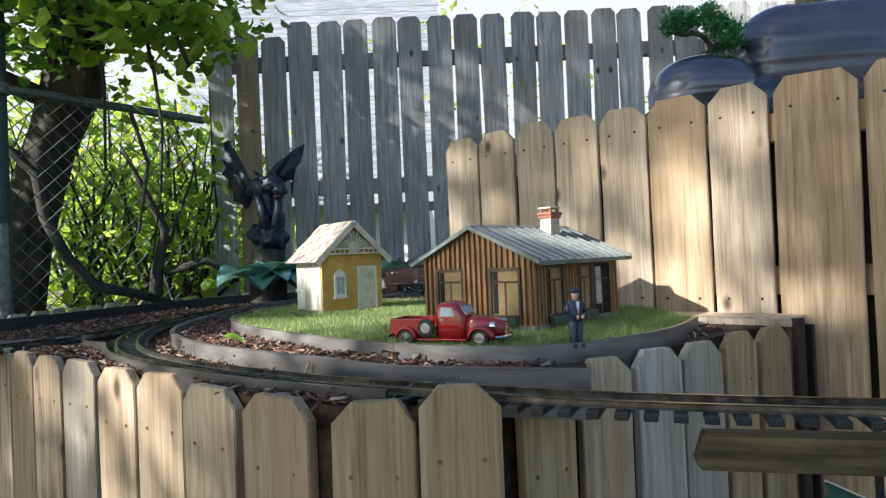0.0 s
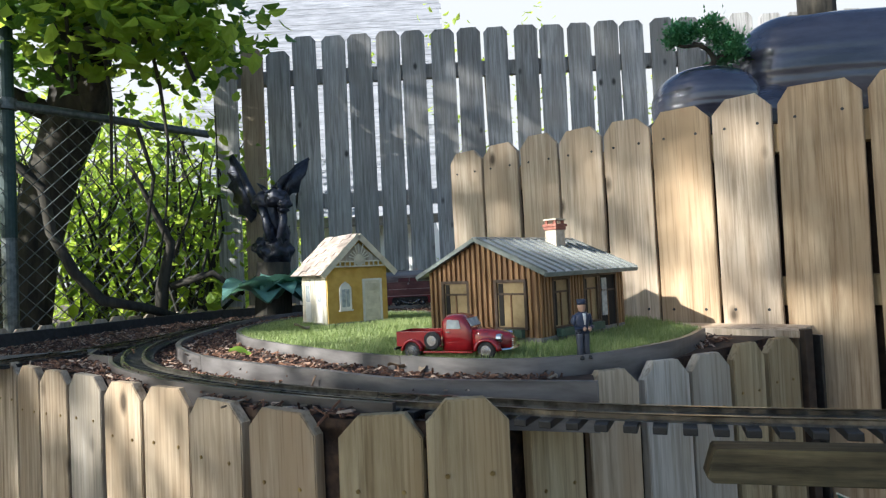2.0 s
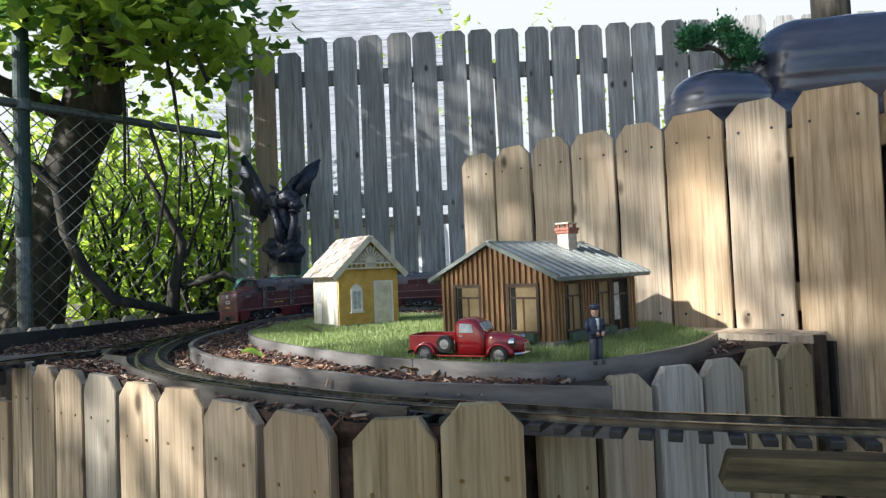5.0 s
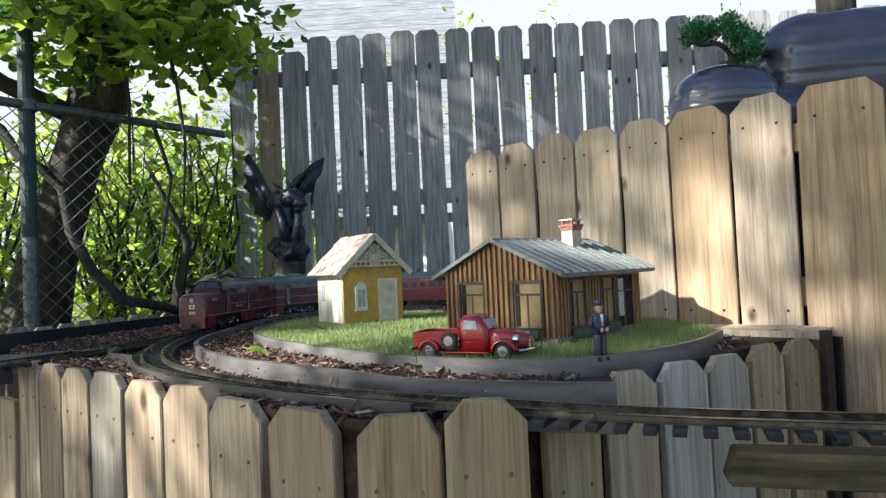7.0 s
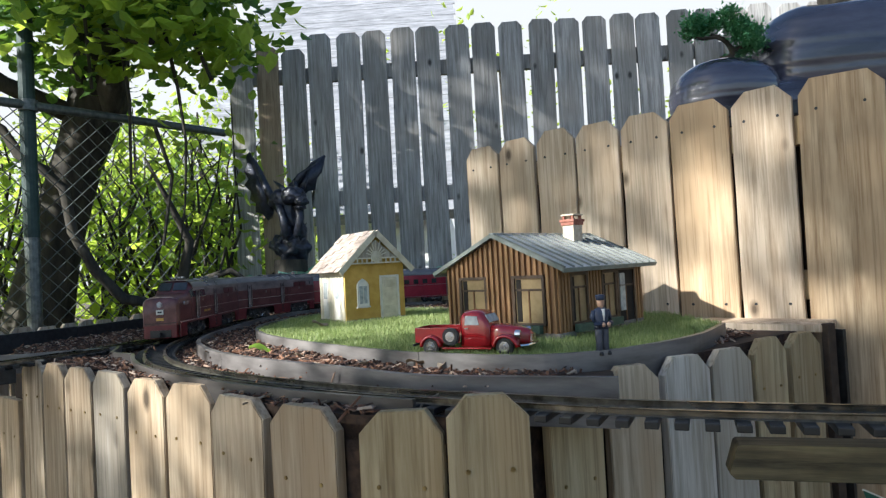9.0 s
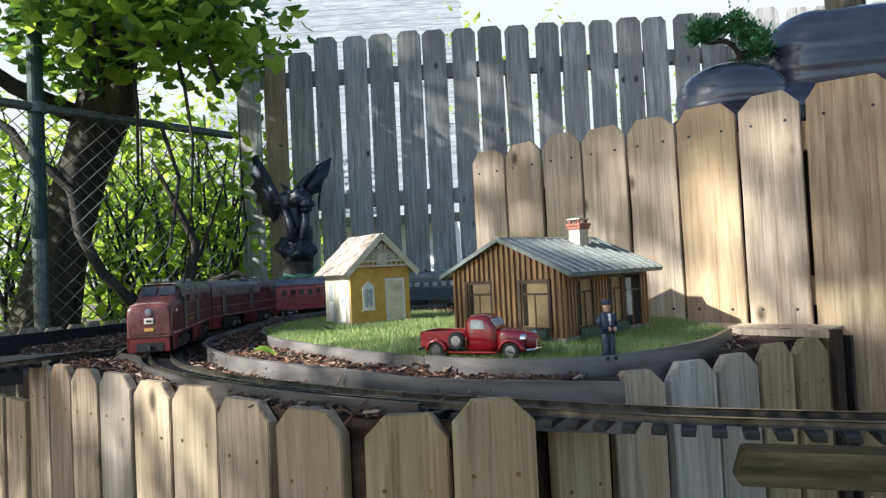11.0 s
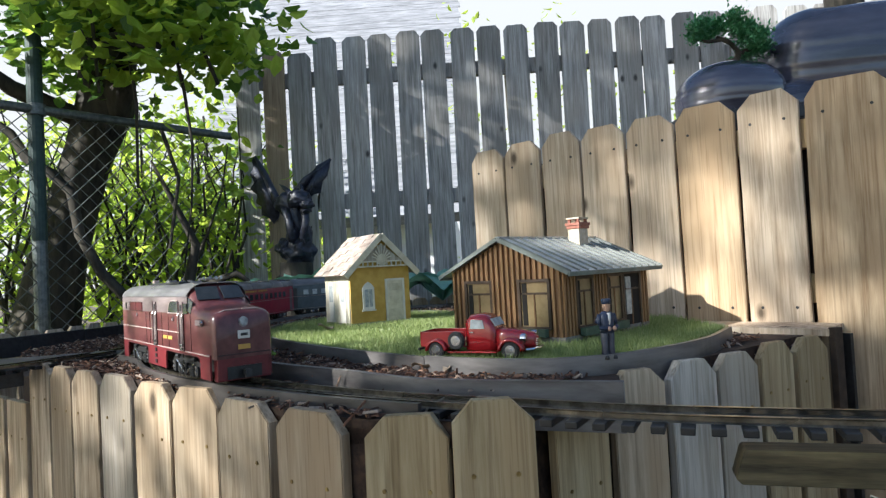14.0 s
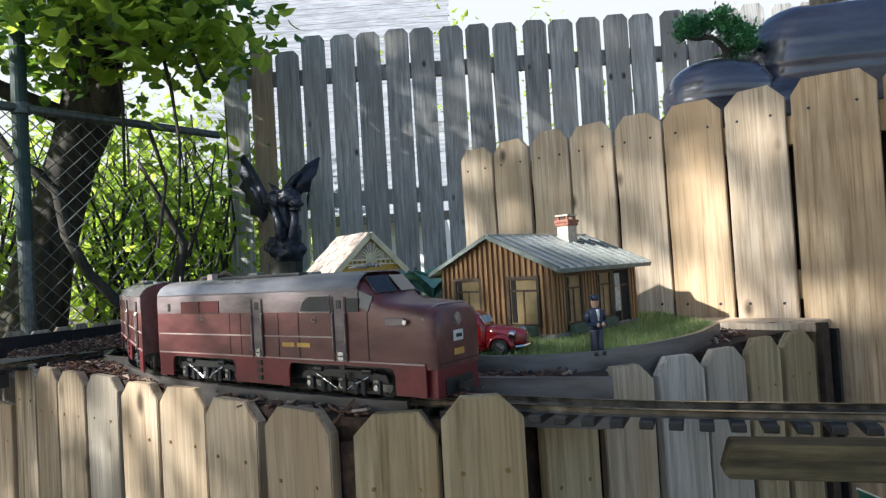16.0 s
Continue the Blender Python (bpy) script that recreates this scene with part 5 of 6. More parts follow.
def big_tree():
    t = thing("tree", "rough-barked leaning tree with fresh green leaves", "tree", pose(0, 0, 0))
    trunk = [(-2.36, 3.40, -0.1), (-2.30, 3.40, 0.2), (-2.19, 3.40, 0.63), (-2.04, 3.39, 1.07), (-1.90, 3.38, 1.40), (-1.87, 3.37, 1.75), (-1.90, 3.4, 2.3), (-2.0, 3.4, 3.2)]
    part("trunk", tube(trunk, [0.19, 0.16, 0.13, 0.118, 0.135, 0.135, 0.11, 0.08], 24, 0.09, 2), BARK, t, smooth=True)
    part("burl", tube([(-1.80, 3.30, 1.30), (-1.77, 3.29, 1.42), (-1.79, 3.31, 1.56)], [0.03, 0.075, 0.04], 12, 0.2, 5), BARK, t, smooth=True)
    limbs = [[(-1.96, 3.37, 1.55), (-1.75, 3.25, 1.8), (-1.45, 3.1, 2.0), (-1.1, 3.0, 2.1)], [(-1.96, 3.4, 1.9), (-2.3, 3.1, 2.3), (-2.8, 2.8, 2.7), (-3.3, 2.6, 3.0)],
             [(-1.97, 3.37, 1.3), (-2.25, 3.15, 1.45), (-2.5, 2.9, 1.7)], [(-1.95, 3.4, 2.2), (-1.7, 3.7, 2.6), (-1.3, 3.9, 3.0)], [(-2.0, 3.4, 2.7), (-2.5, 3.8, 3.1), (-3.2, 4.1, 3.4)], [(-1.95, 3.37, 1.6), (-1.65, 3.05, 1.62), (-1.35, 2.85, 1.5)]]
    for k, l in enumerate(limbs):
        part("limb", tube(l, [0.07, 0.05, 0.035, 0.012][:len(l)] if len(l) == 4 else [0.06, 0.04, 0.015], 9, 0.08, k), BARK, t, smooth=True)
    rng = np.random.default_rng(5)
    # the low fringe that hangs into view
    low = [(rng.uniform(-2.35, -1.0), rng.uniform(2.7, 3.6), 0) for _ in range(74)]
    low = [(x, y, max(1.42 + 0.18 * abs(math.sin(x * 5)) + rng.uniform(0, 0.75), 1.3 + (0.25 if x > -1.45 else 0.0)) + (0.12 if x > -1.15 else 0)) for x, y, _ in low]
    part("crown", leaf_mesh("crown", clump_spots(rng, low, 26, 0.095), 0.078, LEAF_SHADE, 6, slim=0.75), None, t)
    bright = [(rng.uniform(-1.9, -0.93), rng.uniform(2.7, 3.3), rng.uniform(1.5, 1.95)) for _ in range(52)]
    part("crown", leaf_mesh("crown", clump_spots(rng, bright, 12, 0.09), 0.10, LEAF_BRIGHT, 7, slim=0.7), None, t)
    # unseen leaf clumps added left of view to shade the trunk
    side = []
    for _ in range(40):
        z, k = rng.uniform(0.1, 1.7), rng.uniform(0.95, 1.5)
        side.append((-2.36 + 0.27 * z - 0.757 * k + rng.normal(0, 0.12), 3.4 - 0.42 * k + rng.normal(0, 0.1), z + 0.5 * k))
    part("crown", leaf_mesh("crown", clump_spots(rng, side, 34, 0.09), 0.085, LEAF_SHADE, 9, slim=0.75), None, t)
    hang = [[(-1.42, 3.1, 1.95), (-1.40, 3.1, 1.62), (-1.35, 3.1, 1.36), (-1.33, 3.12, 1.1), (-1.36, 3.15, 0.8), (-1.43, 3.2, 0.5)], [(-1.62, 3.05, 2.0), (-1.60, 3.05, 1.6), (-1.57, 3.06, 1.3), (-1.60, 3.1, 0.9)],
            [(-1.25, 3.0, 1.75), (-1.20, 3.0, 1.5), (-1.15, 3.02, 1.36)], [(-1.8, 3.0, 2.0), (-1.74, 3.0, 1.7), (-1.72, 3.0, 1.35)], [(-1.52, 3.2, 1.2), (-1.44, 3.2, 0.95), (-1.5, 3.2, 0.6)]]
    for k, l in enumerate(hang):
        part("twig", tube(l, [0.011 - 0.0014 * i for i in range(len(l))], 7, 0.15, 20 + k), BARK, t)
    return t


def unseen_shade_tree():
    """Unseen tall tree added off to the side; its uneven crown dapples the garden."""
    t = thing("tree", "unseen spreading leafy tree added to shade the garden from the side", "tree")
    part("trunk", tube([(-5.7, -3.6, -0.4), (-5.6, -3.55, 1.0), (-5.5, -3.4, 2.2), (-5.3, -3.1, 3.4), (-5.1, -2.6, 4.6), (-5.0, -2.0, 5.6)], [0.2, 0.17, 0.14, 0.10, 0.07, 0.03], 14, 0.05, 6), BARK, t, smooth=True)
    for k, (x, y, z) in enumerate([(-4.0, -2.6, 4.1), (-4.3, -0.6, 5.4), (-6.2, -3.4, 4.9), (-5.6, 0.4, 5.8), (-4.4, -1.4, 5.6)]):
        part("limb", tube([(-5.3, -3.05, 3.4 + 0.25 * k), ((x - 5.2) / 2, (y - 2.8) / 2, (z + 4.2 + 0.2 * k) / 2), (x, y, z)], [0.04, 0.022, 0.008], 9, 0.08, k), BARK, t, smooth=True)
    rng = np.random.default_rng(15)
    high = []

    def branch_spot(across, rise):
        x = rng.uniform(-6.2, -3.6)
        return x, across + 0.556 * x, rise - 0.661 * x
    # crown set thick to shade bridge, near pickets and back fence, and open between
    while len(high) < 900:
        across, rise = rng.uniform(-1.2, 4.9), rng.uniform(-1.1, 2.9)
        low_edge = 0.05 - 0.385 * (across - 0.866)
        step = 0.53 + 0.46 * (1.75 - across)
        gap = (1.26 < across < 2.75 and not (across > 2.25 and rise < -0.08) and low_edge < rise < (0.29 if across < 1.65 else 0.48)
               or 1.2 < across < 1.6 and 0.54 < rise < 0.72
               or 1.25 < across < 1.7 and step + 0.02 < rise < step + 0.16)
        thin = 1.05 < across < 1.85 and step - 0.02 < rise < step + 0.2 or 1.08 < across < 1.26 and 0.12 < rise < 0.34 or 1.0 < across < 1.7 and 0.95 < rise < 1.25 or 1.8 < across < 2.4 and 0.5 < rise < 1.0 or 1.0 < across < 1.4 and low_edge - 0.3 < rise < low_edge - 0.2
        if not gap and not (across > 3.9 and rise < 0.45) and rng.random() < (0.4 if thin else 1.0):
            high.append(branch_spot(across, rise))
    # extra unseen clumps keep the bridge and plank in shade
    high += [branch_spot(rng.uniform(-0.5, 0.98), rng.uniform(0.05, 1.15)) for _ in range(70)]
    part("crown", leaf_mesh("crown", clump_spots(rng, high, 40, 0.115), 0.105, LEAF_DEEP, 8), None, t)
    return t


def thicket():
    """Vines and saplings along the wire fence."""
    rng = np.random.default_rng(11)
    # the last shrub stands unseen at the left, added to shade near pickets
    for k, (x, y, h) in enumerate([(-1.95, 3.75, 1.3), (-1.72, 3.95, 1.45), (-1.5, 3.9, 1.35), (-1.55, 3.6, 1.2), (-1.62, 4.5, 1.5), (-2.3, 4.1, 1.4), (-2.55, 3.55, 1.3), (-2.95, 3.3, 1.35), (-2.75, 3.9, 1.5), (-2.6, 2.75, 1.0), (-3.0, 1.3, 1.35)]):
        s = thing("shrub", "tangled green shrub growing through the wire fence", "shrub", pose(x, y, -0.02), group="shrubs by the fence")
        clumps = []
        for j in range(7):
            a = rng.uniform(0, math.tau)
            pts = [(0, 0, 0)]
            for i in range(1, 6):
                pts.append((pts[-1][0] + math.cos(a) * 0.06 + rng.normal(0, 0.08), pts[-1][1] + math.sin(a) * 0.05 + rng.normal(0, 0.06), h * i / 5 * rng.uniform(0.85, 1.1)))
                if i > 0:
                    clumps.append(pts[-1])
                    clumps.append((pts[-1][0] + rng.normal(0, .12), pts[-1][1] + rng.normal(0, .1), pts[-1][2] - rng.uniform(0, .2)))
            part("stem", tube(pts, [0.014, 0.012, 0.010, 0.008, 0.006, 0.003], 6, 0.1, j), BARK, s)
        clumps = [c for c in clumps if k > 9 or x + c[0] < -1.26]
        part("foliage", leaf_mesh("foliage", clump_spots(rng, clumps, 6 if k < 6 else 24 if k > 9 else 6, 0.12), 0.09, LEAF_DEEP if k in (1, 4, 8, 10) else LEAF_BRIGHT, 20 + k), None, s)
    vine = thing("vine", "thick dark vine stem winding up from the fence foot", "vine")
    part("stem", tube([(-2.32, 3.0, 1.30), (-2.197, 3.05, 1.197), (-2.118, 3.05, 1.068), (-1.996, 3.05, 0.986), (-1.903, 3.05, 0.89), (-1.87, 3.05, 0.684), (-1.769, 3.05, 0.488), (-1.651, 3.08, 0.347), (-1.5, 3.2, 0.30), (-1.38, 3.4, 0.22)], [.02, .024, .027, .026, .026, .025, .026, .026, .022, .02], 10, 0.1, 5), BARK, vine, smooth=True)
    part("stem", tube([(-1.50, 3.35, 0.15), (-1.47, 3.32, 0.4), (-1.41, 3.3, 0.62), (-1.50, 3.25, 0.85), (-1.58, 3.2, 1.05)], [.036, .032, .022, .014, .006], 9, 0.1, 6), BARK, vine, smooth=True)
    part("stem", tube([(-1.42, 3.32, 0.4), (-1.22, 3.35, 0.46), (-1.08, 3.4, 0.34)], [.022, .018, .01], 9, 0.08, 7), BARK, vine, smooth=True)
    # greenery beyond the fence, with sunlight put into its leaf colour
    for k, (x, y, h) in enumerate([(-4.4, 8.2, 2.6), (-3.0, 8.8, 2.1), (-5.6, 7.0, 3.2), (0.6, 8.6, 3.6), (2.1, 9.2, 3.4), (-2.4, 6.0, 1.1), (-3.3, 6.3, 1.3), (-2.0, 5.4, 0.8), (-2.9, 5.2, 1.6), (-2.5, 5.0, 1.3), (-2.7, 6.6, 2.4), (-3.5, 7.2, 2.9), (-2.2, 7.0, 1.7), (-3.6, 5.4, 1.7), (-2.1, 4.9, 1.0)]):
        s = thing("shrub", "sunlit yellow-green bush beyond the fence", "shrub", pose(x, y, 0), group="bushes beyond the fence")
        part("stem", tube([(0, 0, -0.05), (0.05, 0, h * 0.5), (0, 0.05, h * 0.9)], [0.05, 0.035, 0.01], 8, 0.1, k), BARK, s)
        clumps = [(rng.normal(0, h * 0.22), rng.normal(0, h * 0.18), rng.uniform(0.15 * h, h)) for _ in range(60)]
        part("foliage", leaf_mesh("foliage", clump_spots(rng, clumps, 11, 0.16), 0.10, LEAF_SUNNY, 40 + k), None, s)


def hosta(x, y, z, r, n, seed):
    p = thing("hosta_plant", "broad blue-green hosta leaves beside the track", "plant", pose(x, y, z), group="hostas")
    rnd = random.Random(seed)
    for k in range(n):
        a, lift, L = math.tau * k / n + rnd.uniform(-.3, .3), rnd.uniform(1.0, 1.5), r * rnd.uniform(.8, 1.15)
        rows = []
        for i in range(8):
            u = i / 7
            wd = 0.48 * L * math.sin(math.pi * min(u * 0.93 + 0.06, 1)) ** 0.8 * (0.15 if u < 0.12 else 1)
            d, zz = L * u * math.cos(lift * (1 - 0.75 * u)), L * (math.sin(lift) * u - 0.75 * u * u * u)
            rows.append([(d * math.cos(a) - q * wd * math.sin(a), d * math.sin(a) + q * wd * math.cos(a), zz + abs(q) * wd * 0.35) for q in (-1, -.5, 0, .5, 1)])
        part("leaf", loft(rows, closed=False), LEAF_HOSTA, p, smooth=True)


def bonsai():
    b = thing("bonsai_tree", "small bright green bonsai with twisted trunk on the rock", "bonsai", pose(0.955, 2.34, 1.085))
    part("trunk", tube([(-0.02, 0, 0), (0.03, 0, 0.02), (0.045, 0, 0.05), (0.02, 0, 0.09), (-0.03, 0, 0.115)], [.022, .017, .013, .010, .006], 10, .06, 1), BARK, b, smooth=True)
    part("limb", tube([(0.04, 0, 0.045), (0.07, 0, 0.06), (0.11, 0, 0.062)], [.011, .008, .004], 8, .06, 2), BARK, b)
    part("limb", tube([(0.0, 0, 0.105), (-0.06, 0, 0.10), (-0.11, 0.01, 0.115)], [.008, .006, .003], 8, .06, 3), BARK, b)
    rng = np.random.default_rng(3)
    clumps = [(x, rng.uniform(-.05, .05), z) for x, z in ((-.12, .135), (-.09, .16), (-.06, .135), (-.02, .165), (.02, .175), (.05, .15), (.08, .14), (.11, .11), (.13, .085), (.10, .075), (.06, .10), (-.10, .12), (.0, .145), (.12, .06), (.08, .055), (-.04, .15), (.04, .125))]
    part("foliage", leaf_mesh("foliage", clump_spots(rng, clumps * 2, 130, 0.017), 0.016, LEAF_BONSAI, 4, -0.3, 0.5), None, b)
    part("pot_moss", moved(cylinder(0.04, 0.012, 16, "z", 0.003), pose(0.0, 0, 0.002)), BARK, b)


def rocks():
    glaze = plain("dark_glossy_rock", (0.028, 0.028, 0.042), (0.075, 0.076, 0.108), 0.24, 0, 3, 0.02, 0.8, (1, 1, 4))
    pale = plain("pale_stone", (0.30, 0.27, 0.22), (0.48, 0.44, 0.38), 0.8, 0, 20, 0.5)

    def mound(name, cx, cy, z0, top, rx, ry, mat, label, seed, lean=0.0, dome=2.4, ridge=0.006, square=1.0):
        rings = []
        for i in range(45):
            u = i / 44
            k = max(1 - u ** dome, 0.0004) ** (1 / dome) * (1 + 0.10 * math.sin(math.pi * u)) * (1 + ridge * 0.5 * math.sin(u * 34 + seed) + ridge * 0.4 * math.sin(u * 61 + 1))
            ring = []
            for a in (math.tau * j / 56 for j in range(56)):
                d = Vector((math.cos(a), math.sin(a), 0))
                w = 1 + 0.10 * noise.noise(d * 1.4 + Vector((0, 0, seed + 0.8 * u)))
                swell = 0.05 * (top - z0) * noise.noise(d * 1.2 + Vector((seed, 0, 0)))
                d.x, d.y = (math.copysign(abs(c) ** square, c) for c in (d.x, d.y))
                ring.append((cx + lean * u + rx * k * w * d.x, cy + ry * k * w * d.y, z0 + (top - z0) * u + swell * u))
            rings.append(ring)
        return tagged(part(name, loft(rings), mat, smooth=True), label, "rock")
    mound("rock", 0.955, 2.36, 0.90, 1.098, 0.165, 0.15, glaze, "low glossy dark rock mound behind the pickets", 1, 0.0, 3.6, 0.006, 0.75)
    mound("rock", 1.14, 2.33, 0.90, 1.03, 0.13, 0.13, glaze, "low dark saddle of rock between the mounds", 3, 0.05, 2.0)
    mound("rock", 1.52, 2.46, 0.90, 1.28, 0.385, 0.22, glaze, "tall layered glossy dark rock behind the pickets", 5, 0.02, 9.0, 0.006, 0.5)
    mound("rock", 1.16, 2.55, 0.90, 1.17, 0.10, 0.10, pale, "pale stone wedged between the dark rocks", 9)
    s = thing("rock_stand", "dark timber stand carrying the layered rocks", "stand")
    part("board", box(0.74, 2.05, 2.16, 2.75, 0.86, 0.90, 0.003), BLACK, s)
    for x, y in ((0.85, 2.6), (1.95, 2.25), (1.95, 2.68)):
        part("leg", box(x - 0.03, x + 0.03, y - 0.03, y + 0.03, 0, 0.86, 0.003), BLACK, s)
    post = part("trunk_pole", tube([(1.95, 3.3, 0), (1.95, 3.3, 1.2), (1.93, 3.3, 2.4)], [0.10, 0.09, 0.085], 14, 0.05, 4), BARK)
    tagged(post, "dark bare trunk rising behind the rocks", "trunk")


def wire_fence():
    zinc = plain("galvanised_steel", (0.07, 0.085, 0.082), (0.16, 0.175, 0.17), 0.45, 0.5, 40, 0.1)
    green = plain("dark_green_post_wrap", (0.012, 0.035, 0.03), (0.03, 0.06, 0.05), 0.6, 0, 40, 0.1)
    a, b = Vector((-2.75, 1.78, 0)), Vector((-1.36, 3.62, 0))
    L = (b - a).length
    f = thing("chain_link_fence", "galvanised chain-link fence with round posts", "fence", pose(a.x, a.y, 0, 0, 0, math.degrees(math.atan2(b.y - a.y, b.x - a.x))))
    part("top_rail", moved(cylinder(0.021, L + 0.1, 14, "x"), pose(L / 2, 0, 1.25)), zinc, f)
    along = 1.355
    p = part("post", moved(cylinder(0.031, 0.86, 16), pose(along, 0.02, 0.22)), zinc, f)
    part("post_wrap", moved(cylinder(0.033, 1.7, 16), pose(along, 0.02, 1.5)), green, p)
    part("post_clamp", moved(cylinder(0.04, 0.05, 16), pose(along, 0.01, 1.25)), zinc, p)
    bm = bmesh.new()
    step, top, r = 0.079, 1.24, 0.0017
    for sgn in (1, -1):
        k = -int(top / step) - 1
        while k * step < L + top:
            x0 = k * step
            pts = [(x0 + (z if sgn > 0 else top - z), z) for z in (0.0, top)]
            (xa, za), (xb, zb) = pts
            clip = []
            for u in (0, 1):
                x, z = (xa, za) if u == 0 else (xb, zb)
                if x < 0:
                    z, x = (z + (0 - x) * (1 if sgn > 0 else -1), 0)
                if x > L:
                    z, x = (z - (x - L) * (1 if sgn > 0 else -1), L)
                clip.append((x, z))
            (xa, za), (xb, zb) = clip
            if abs(xb - xa) > 0.02 and -0.01 <= min(za, zb) and max(za, zb) <= top + 0.01:
                w = [[bm.verts.new((x + dx, sgn * 0.0018 + dy, z + dz)) for dx, dy, dz in ((0, -r, 0), (r, r, -r * sgn), (-r, r, r * sgn))] for x, z in ((xa, za), (xb, zb))]
                for i in range(3):
                    bm.faces.new((w[0][i], w[0][(i + 1) % 3], w[1][(i + 1) % 3], w[1][i]))
            k += 1
    part("wire_mesh", bm, zinc, f)


def beyond():
    """The next house and a glowing sheet for the bright distance."""
    siding = plain("white_siding", (0.80, 0.80, 0.80), (0.88, 0.88, 0.86), 0.6, 0, 5, 0.1)
    shingle = plain("light_grey_roof_shingles", (0.17, 0.175, 0.185), (0.31, 0.315, 0.33), 0.8, 0, 14, 0.5, stretch=(0.25, 1, 1))
    h = thing("house", "white neighbouring house with pale grey shingle roof", "house", pose(0, 7.6, 0))
    part("wall", box(-3.3, -0.15, 0, 5.0, 0, 1.1), siding, h)
    slope = 43
    r = part("roof", box(-3.6, 0.05, 0, 8.4, 0, 0.12), shingle, h, m=pose(0, -0.3, 0.95, slope, 0, 0))
    row = link("shingle_course", box(-3.6, 0.05, 0, 0.24, 0.12, 0.135), shingle)
    for k in range(35):
        part("shingle_course", row, None, r, m=pose(0.03 * (k % 2), 0.24 * k, 0.002 * (k % 3), -0.7, 0, 0))
    # an emitting sheet gives the distance its brightness
    m, n, l, b = nodes_of("glowing_backdrop")
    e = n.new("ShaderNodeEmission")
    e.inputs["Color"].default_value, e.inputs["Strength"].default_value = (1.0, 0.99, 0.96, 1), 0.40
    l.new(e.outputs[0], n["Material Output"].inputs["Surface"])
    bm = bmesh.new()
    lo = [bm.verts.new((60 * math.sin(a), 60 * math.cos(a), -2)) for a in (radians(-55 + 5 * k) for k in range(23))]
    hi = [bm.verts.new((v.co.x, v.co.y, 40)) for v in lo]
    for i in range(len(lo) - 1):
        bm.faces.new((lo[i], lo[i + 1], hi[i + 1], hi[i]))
    tagged(part("backdrop", bm, m), "pale glowing sheet standing in for the bright hazy distance", "backdrop", kind="structure")


def stuff():
    rng = np.random.default_rng(2)
    # mulch chips
    verts, faces = [], []
    n = 0
    wall = [(p.x, p.y) for p in smooth_line(WALL_PLAN, 0.05)] + [(0.5, 2.5), (0.6, 1.4), (0.21, 1.05)]
    verge = [(p.x, p.y) for p in offset_line(LINE[186:292], 0.05)[::6]] + [(-0.92, 1.62)] + BACKS + [(-0.02, 0.80)]
    while n < 26000:
        x, y = rng.uniform(-1.5, 0.95), rng.uniform(0.75, 3.3) ** 1.0
        if rng.random() > 1.15 / y or not inside(x, y, BED) or inside(x, y, LAWN_POLY):
            continue
        z = 0.234 if inside(x, y, verge) else 0.221 if not inside(x, y, wall) else 0.239
        lng, wd, th = rng.uniform(.005, .026), rng.uniform(.002, .007), rng.uniform(.001, .0035)
        if rng.random() < .04:
            lng, wd = rng.uniform(.03, .07), .003
        m = Matrix.Translation((x, y, z + rng.uniform(0, .007))) @ Euler((rng.normal(0, .35), rng.normal(0, .35), rng.uniform(0, 6.28))).to_matrix().to_4x4()
        k = len(verts)
        verts += [tuple(m @ Vector(c)) for c in ((-lng / 2, -wd / 2, 0), (lng / 2, -wd * .3, 0), (lng / 2, wd * .3, 0), (-lng / 2, wd / 2, 0), (-lng / 2.4, -wd / 3, th), (lng / 2.4, -wd * .25, th), (lng / 2.4, wd * .25, th), (-lng / 2.4, wd / 3, th))]
        faces += [tuple(k + i for i in f) for f in ((4, 5, 6, 7), (0, 1, 5, 4), (1, 2, 6, 5), (2, 3, 7, 6), (3, 0, 4, 7))]
        n += 1
    me = bpy.data.meshes.new("mulch")
    me.from_pydata(verts, [], faces)
    me.materials.append(MULCH)
    tagged(new("mulch", me), "loose brown bark mulch chips and dry leaf bits", "mulch", kind="stuff")
    # turf
    N = 60000
    xs, ys = rng.uniform(-0.62, 0.65, N * 3), rng.uniform(0.95, 2.5, N * 3)
    keep = rng.random(N * 3) < np.clip(1.25 / ys, 0, 1) ** 1.5
    xs, ys = xs[keep], ys[keep]
    ok = np.array([inside(x, y, LAWN_POLY) for x, y in zip(xs, ys)])
    xs, ys = xs[ok][:N], ys[ok][:N]
    N = len(xs)
    h, a, b2 = rng.uniform(.006, .016, N), rng.uniform(0, 6.28, N), rng.uniform(0, 6.28, N)
    w = 0.0011
    base = np.c_[xs, ys, np.full(N, LAWN_Z)]
    side = np.c_[np.cos(a), np.sin(a), np.zeros(N)] * w
    lean = np.c_[np.cos(b2), np.sin(b2), np.zeros(N)] * (h * rng.uniform(0, .7, N))[:, None]
    tip = base + lean + np.c_[np.zeros(N), np.zeros(N), h]
    v = np.stack([base - side, base + side, tip], 1).reshape(-1, 3)
    me = bpy.data.meshes.new("turf")
    me.from_pydata(v.tolist(), [], (np.arange(N)[:, None] * 3 + np.array([[0, 1, 2]])).tolist())
    me.materials.append(TURF)
    tagged(new("turf", me), "short bright green turf blades", "grass", kind="stuff")


big_tree(); unseen_shade_tree(); thicket(); wire_fence(); rocks(); bonsai(); beyond(); stuff()
hosta(-0.93, 3.34, 0.28, 0.25, 8, 1)
hosta(-0.76, 3.48, 0.26, 0.32, 8, 4)
hosta(-0.16, 3.58, 0.25, 0.28, 7, 2)


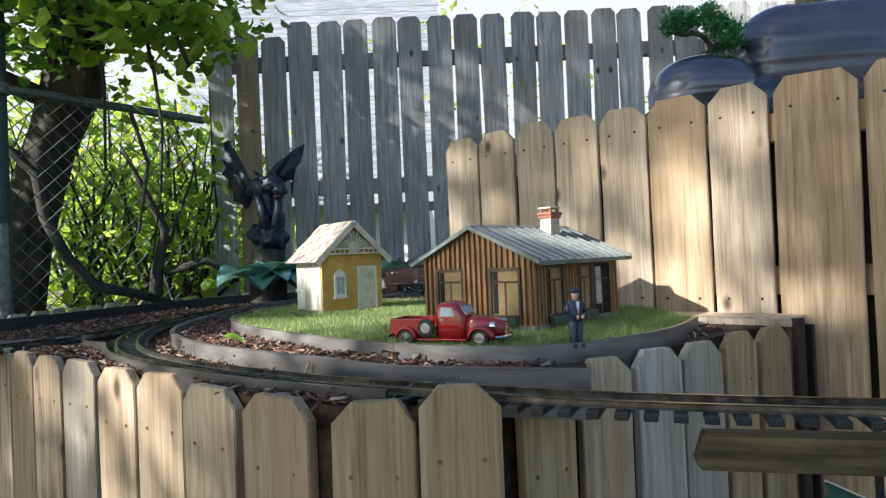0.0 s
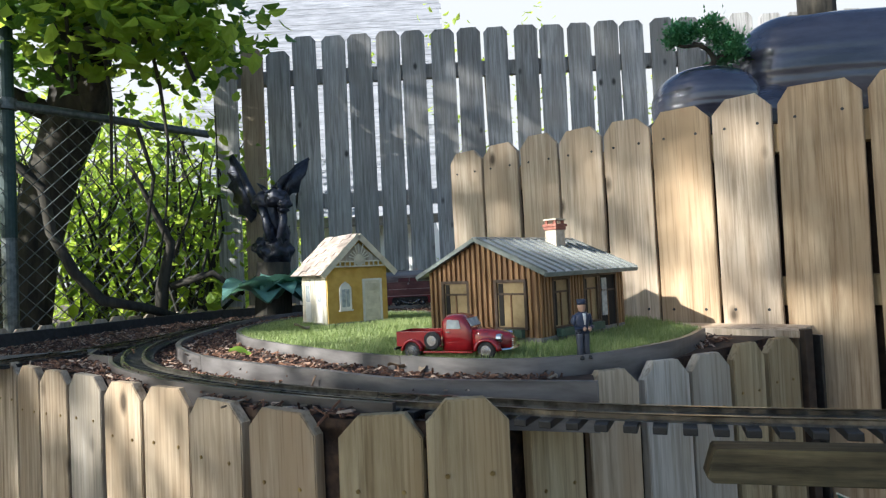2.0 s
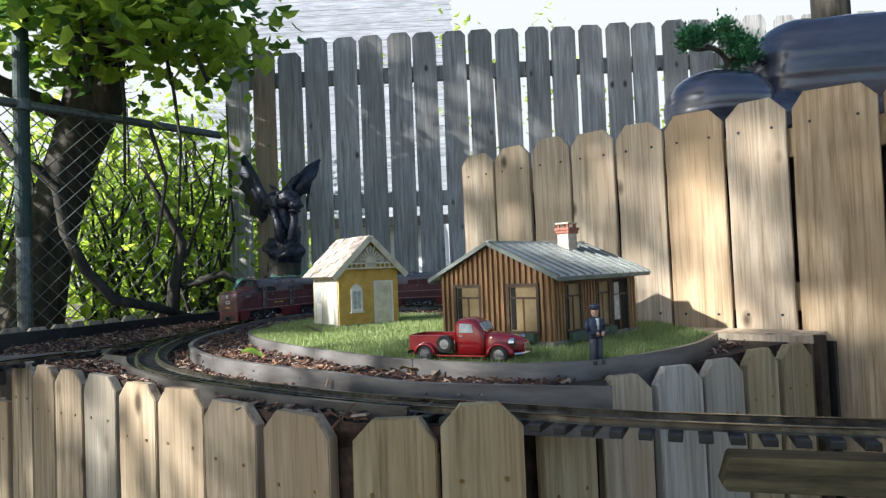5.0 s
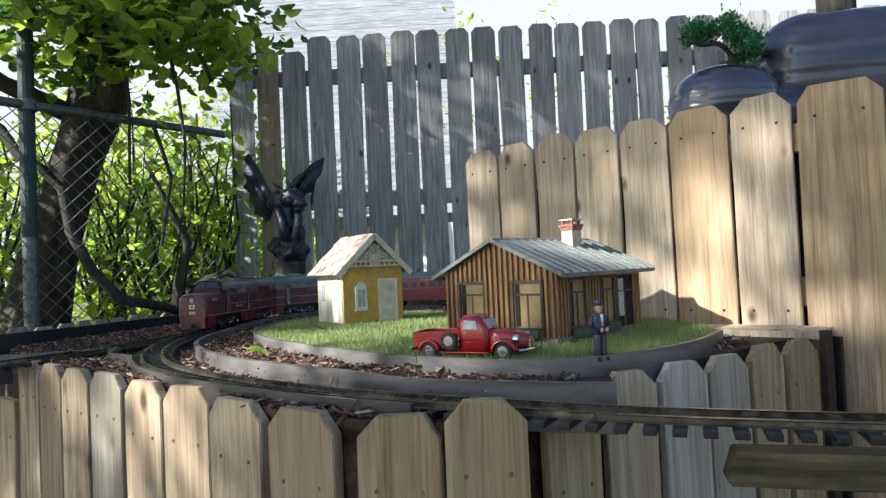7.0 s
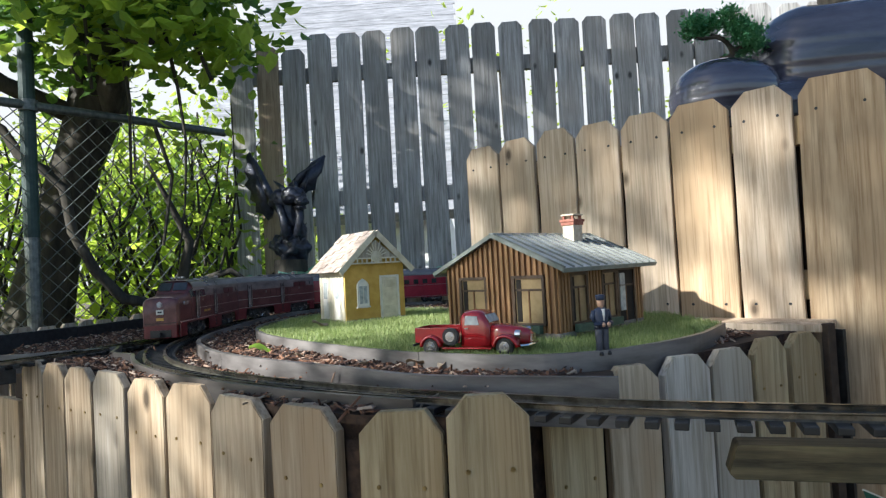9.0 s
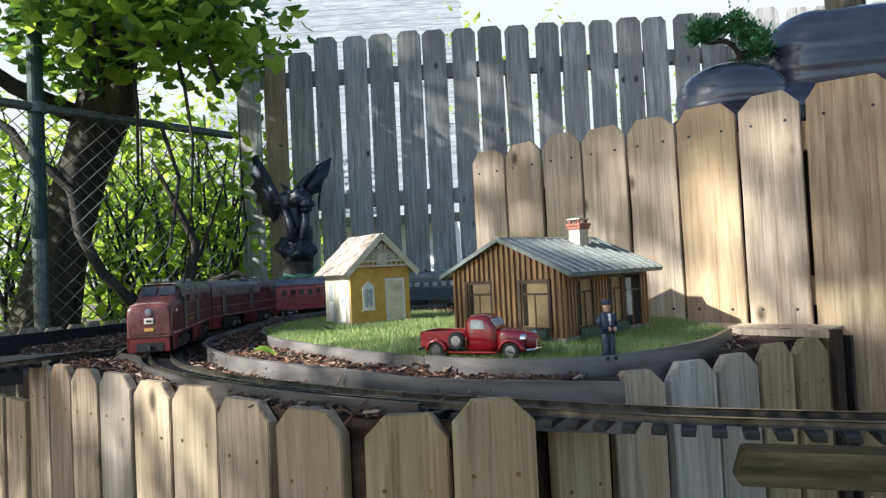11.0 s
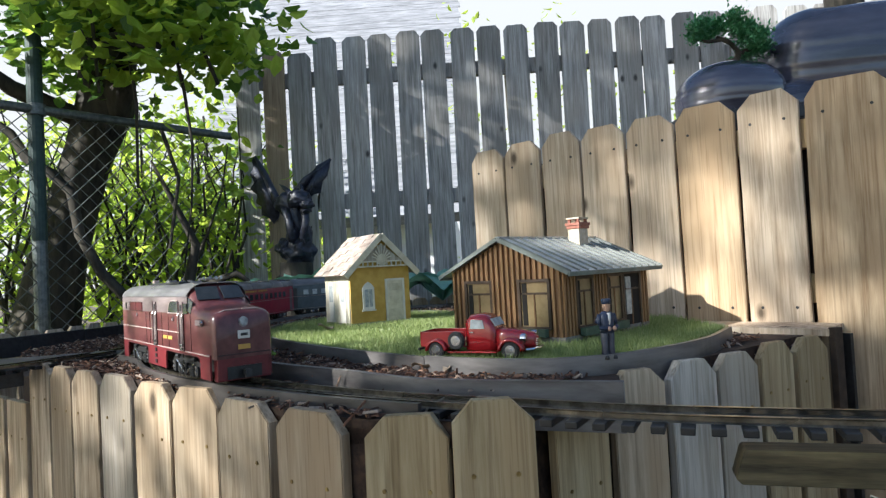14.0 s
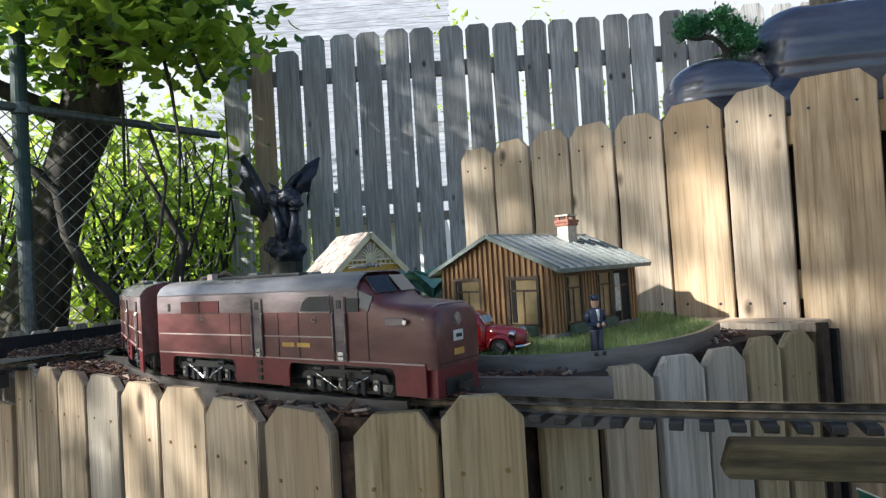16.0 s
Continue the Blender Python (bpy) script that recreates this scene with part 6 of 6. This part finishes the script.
def litter():
    """Fallen leaves and twigs on the mulch."""
    green = leafy("fallen_green_leaf", (0.2, 0.35, 0.04), (0.3, 0.45, 0.06), (0.4, 0.55, 0.08), 0.4)
    dry = plain("dry_leaf", (0.30, 0.22, 0.14), (0.48, 0.38, 0.27), 0.8, 0, 60, 0.3)
    twig = plain("dry_twig", (0.16, 0.12, 0.08), (0.30, 0.24, 0.17), 0.85, 0, 60, 0.3)
    for k, (x, y, z, s, mat) in enumerate([(-0.49, 1.50, 0.25, 0.05, green), (-0.42, 1.83, 0.275, 0.05, dry), (-0.36, 1.36, 0.25, 0.03, dry), (-0.2, 1.2, 0.25, 0.03, dry), (-0.10, 1.16, 0.252, 0.035, dry), (-0.72, 1.40, 0.236, 0.03, dry), (-0.05, 1.13, 0.25, 0.028, dry)]):
        rows = [[(s * (u - 0.5), q * s * 0.32 * math.sin(math.pi * (0.08 + 0.84 * u)), 0.1 * s * math.sin(5 * u + k) + 0.12 * s * abs(q)) for q in (-1, 0, 1)] for u in (0, .2, .4, .6, .8, 1)]
        tagged(part("fallen_leaf", loft(rows, closed=False), mat, m=pose(x, y, z, 12, 8, 40 * k), smooth=True), "fallen green leaf on the mulch" if mat is green else "curled dry brown leaf on the mulch", "leaf", "fallen leaves")
    for k, (x, y, a, L) in enumerate([(-0.19, 0.905, 20, 0.10), (-0.12, 0.88, -15, 0.07), (-0.30, 0.965, 35, 0.09), (-0.43, 1.07, -30, 0.06), (-0.06, 0.865, 60, 0.05), (-0.24, 0.93, 80, 0.05)]):
        tagged(part("twig", tube([(-L / 2, 0, 0), (-L * .1, .006, .006), (L / 2, 0, .012)], [.0015, .002, .001], 6), twig, m=pose(x, y, 0.236, 0, 0, a)), "thin dry twig lying on the mulch", "twig", "twigs")


def near_leaf():
    """One broad leaf of a plant that grows beside the viewer."""
    p = thing("hosta_plant", "dark green pale-edged leaf below the plank", "plant", group="hostas")
    tip, root = Vector((0.355, 0.62, 0.176)), Vector((0.52, 0.66, -0.15))
    rows, rim = [], []
    for i in range(9):
        u = i / 8
        c = tip.lerp(root, u) + Vector((0.03, 0, 0.0)) * math.sin(math.pi * u)
        w = 0.085 * math.sin(math.pi * min(0.04 + 0.8 * u, 1)) ** 0.8
        rows.append([c + Vector((w * q * 0.75, 0.02 * q * q, w * q * 0.55)) for q in (-1, -.5, 0, .5, 1)])
    dark = leafy("dark_green_leaf", (0.02, 0.07, 0.04), (0.03, 0.10, 0.05), (0.05, 0.15, 0.05), 0.2, 0.4)
    part("leaf", loft(rows, closed=False), dark, p, smooth=True)
    part("leaf_edge", tube([r[4] for r in rows], 0.0012, 6), CREAM, p)
    part("stem", tube([root, (0.52, 0.68, -0.3), (0.54, 0.7, -0.42)], 0.006, 8), dark, p)


litter(); near_leaf()


# ---- what moves ----
def motions():
    for ob, lead, L in CARS:
        walk(ob, [(0.5 * k, car_pose(0.5 * k, lead, L)) for k in range(33)])


motions()
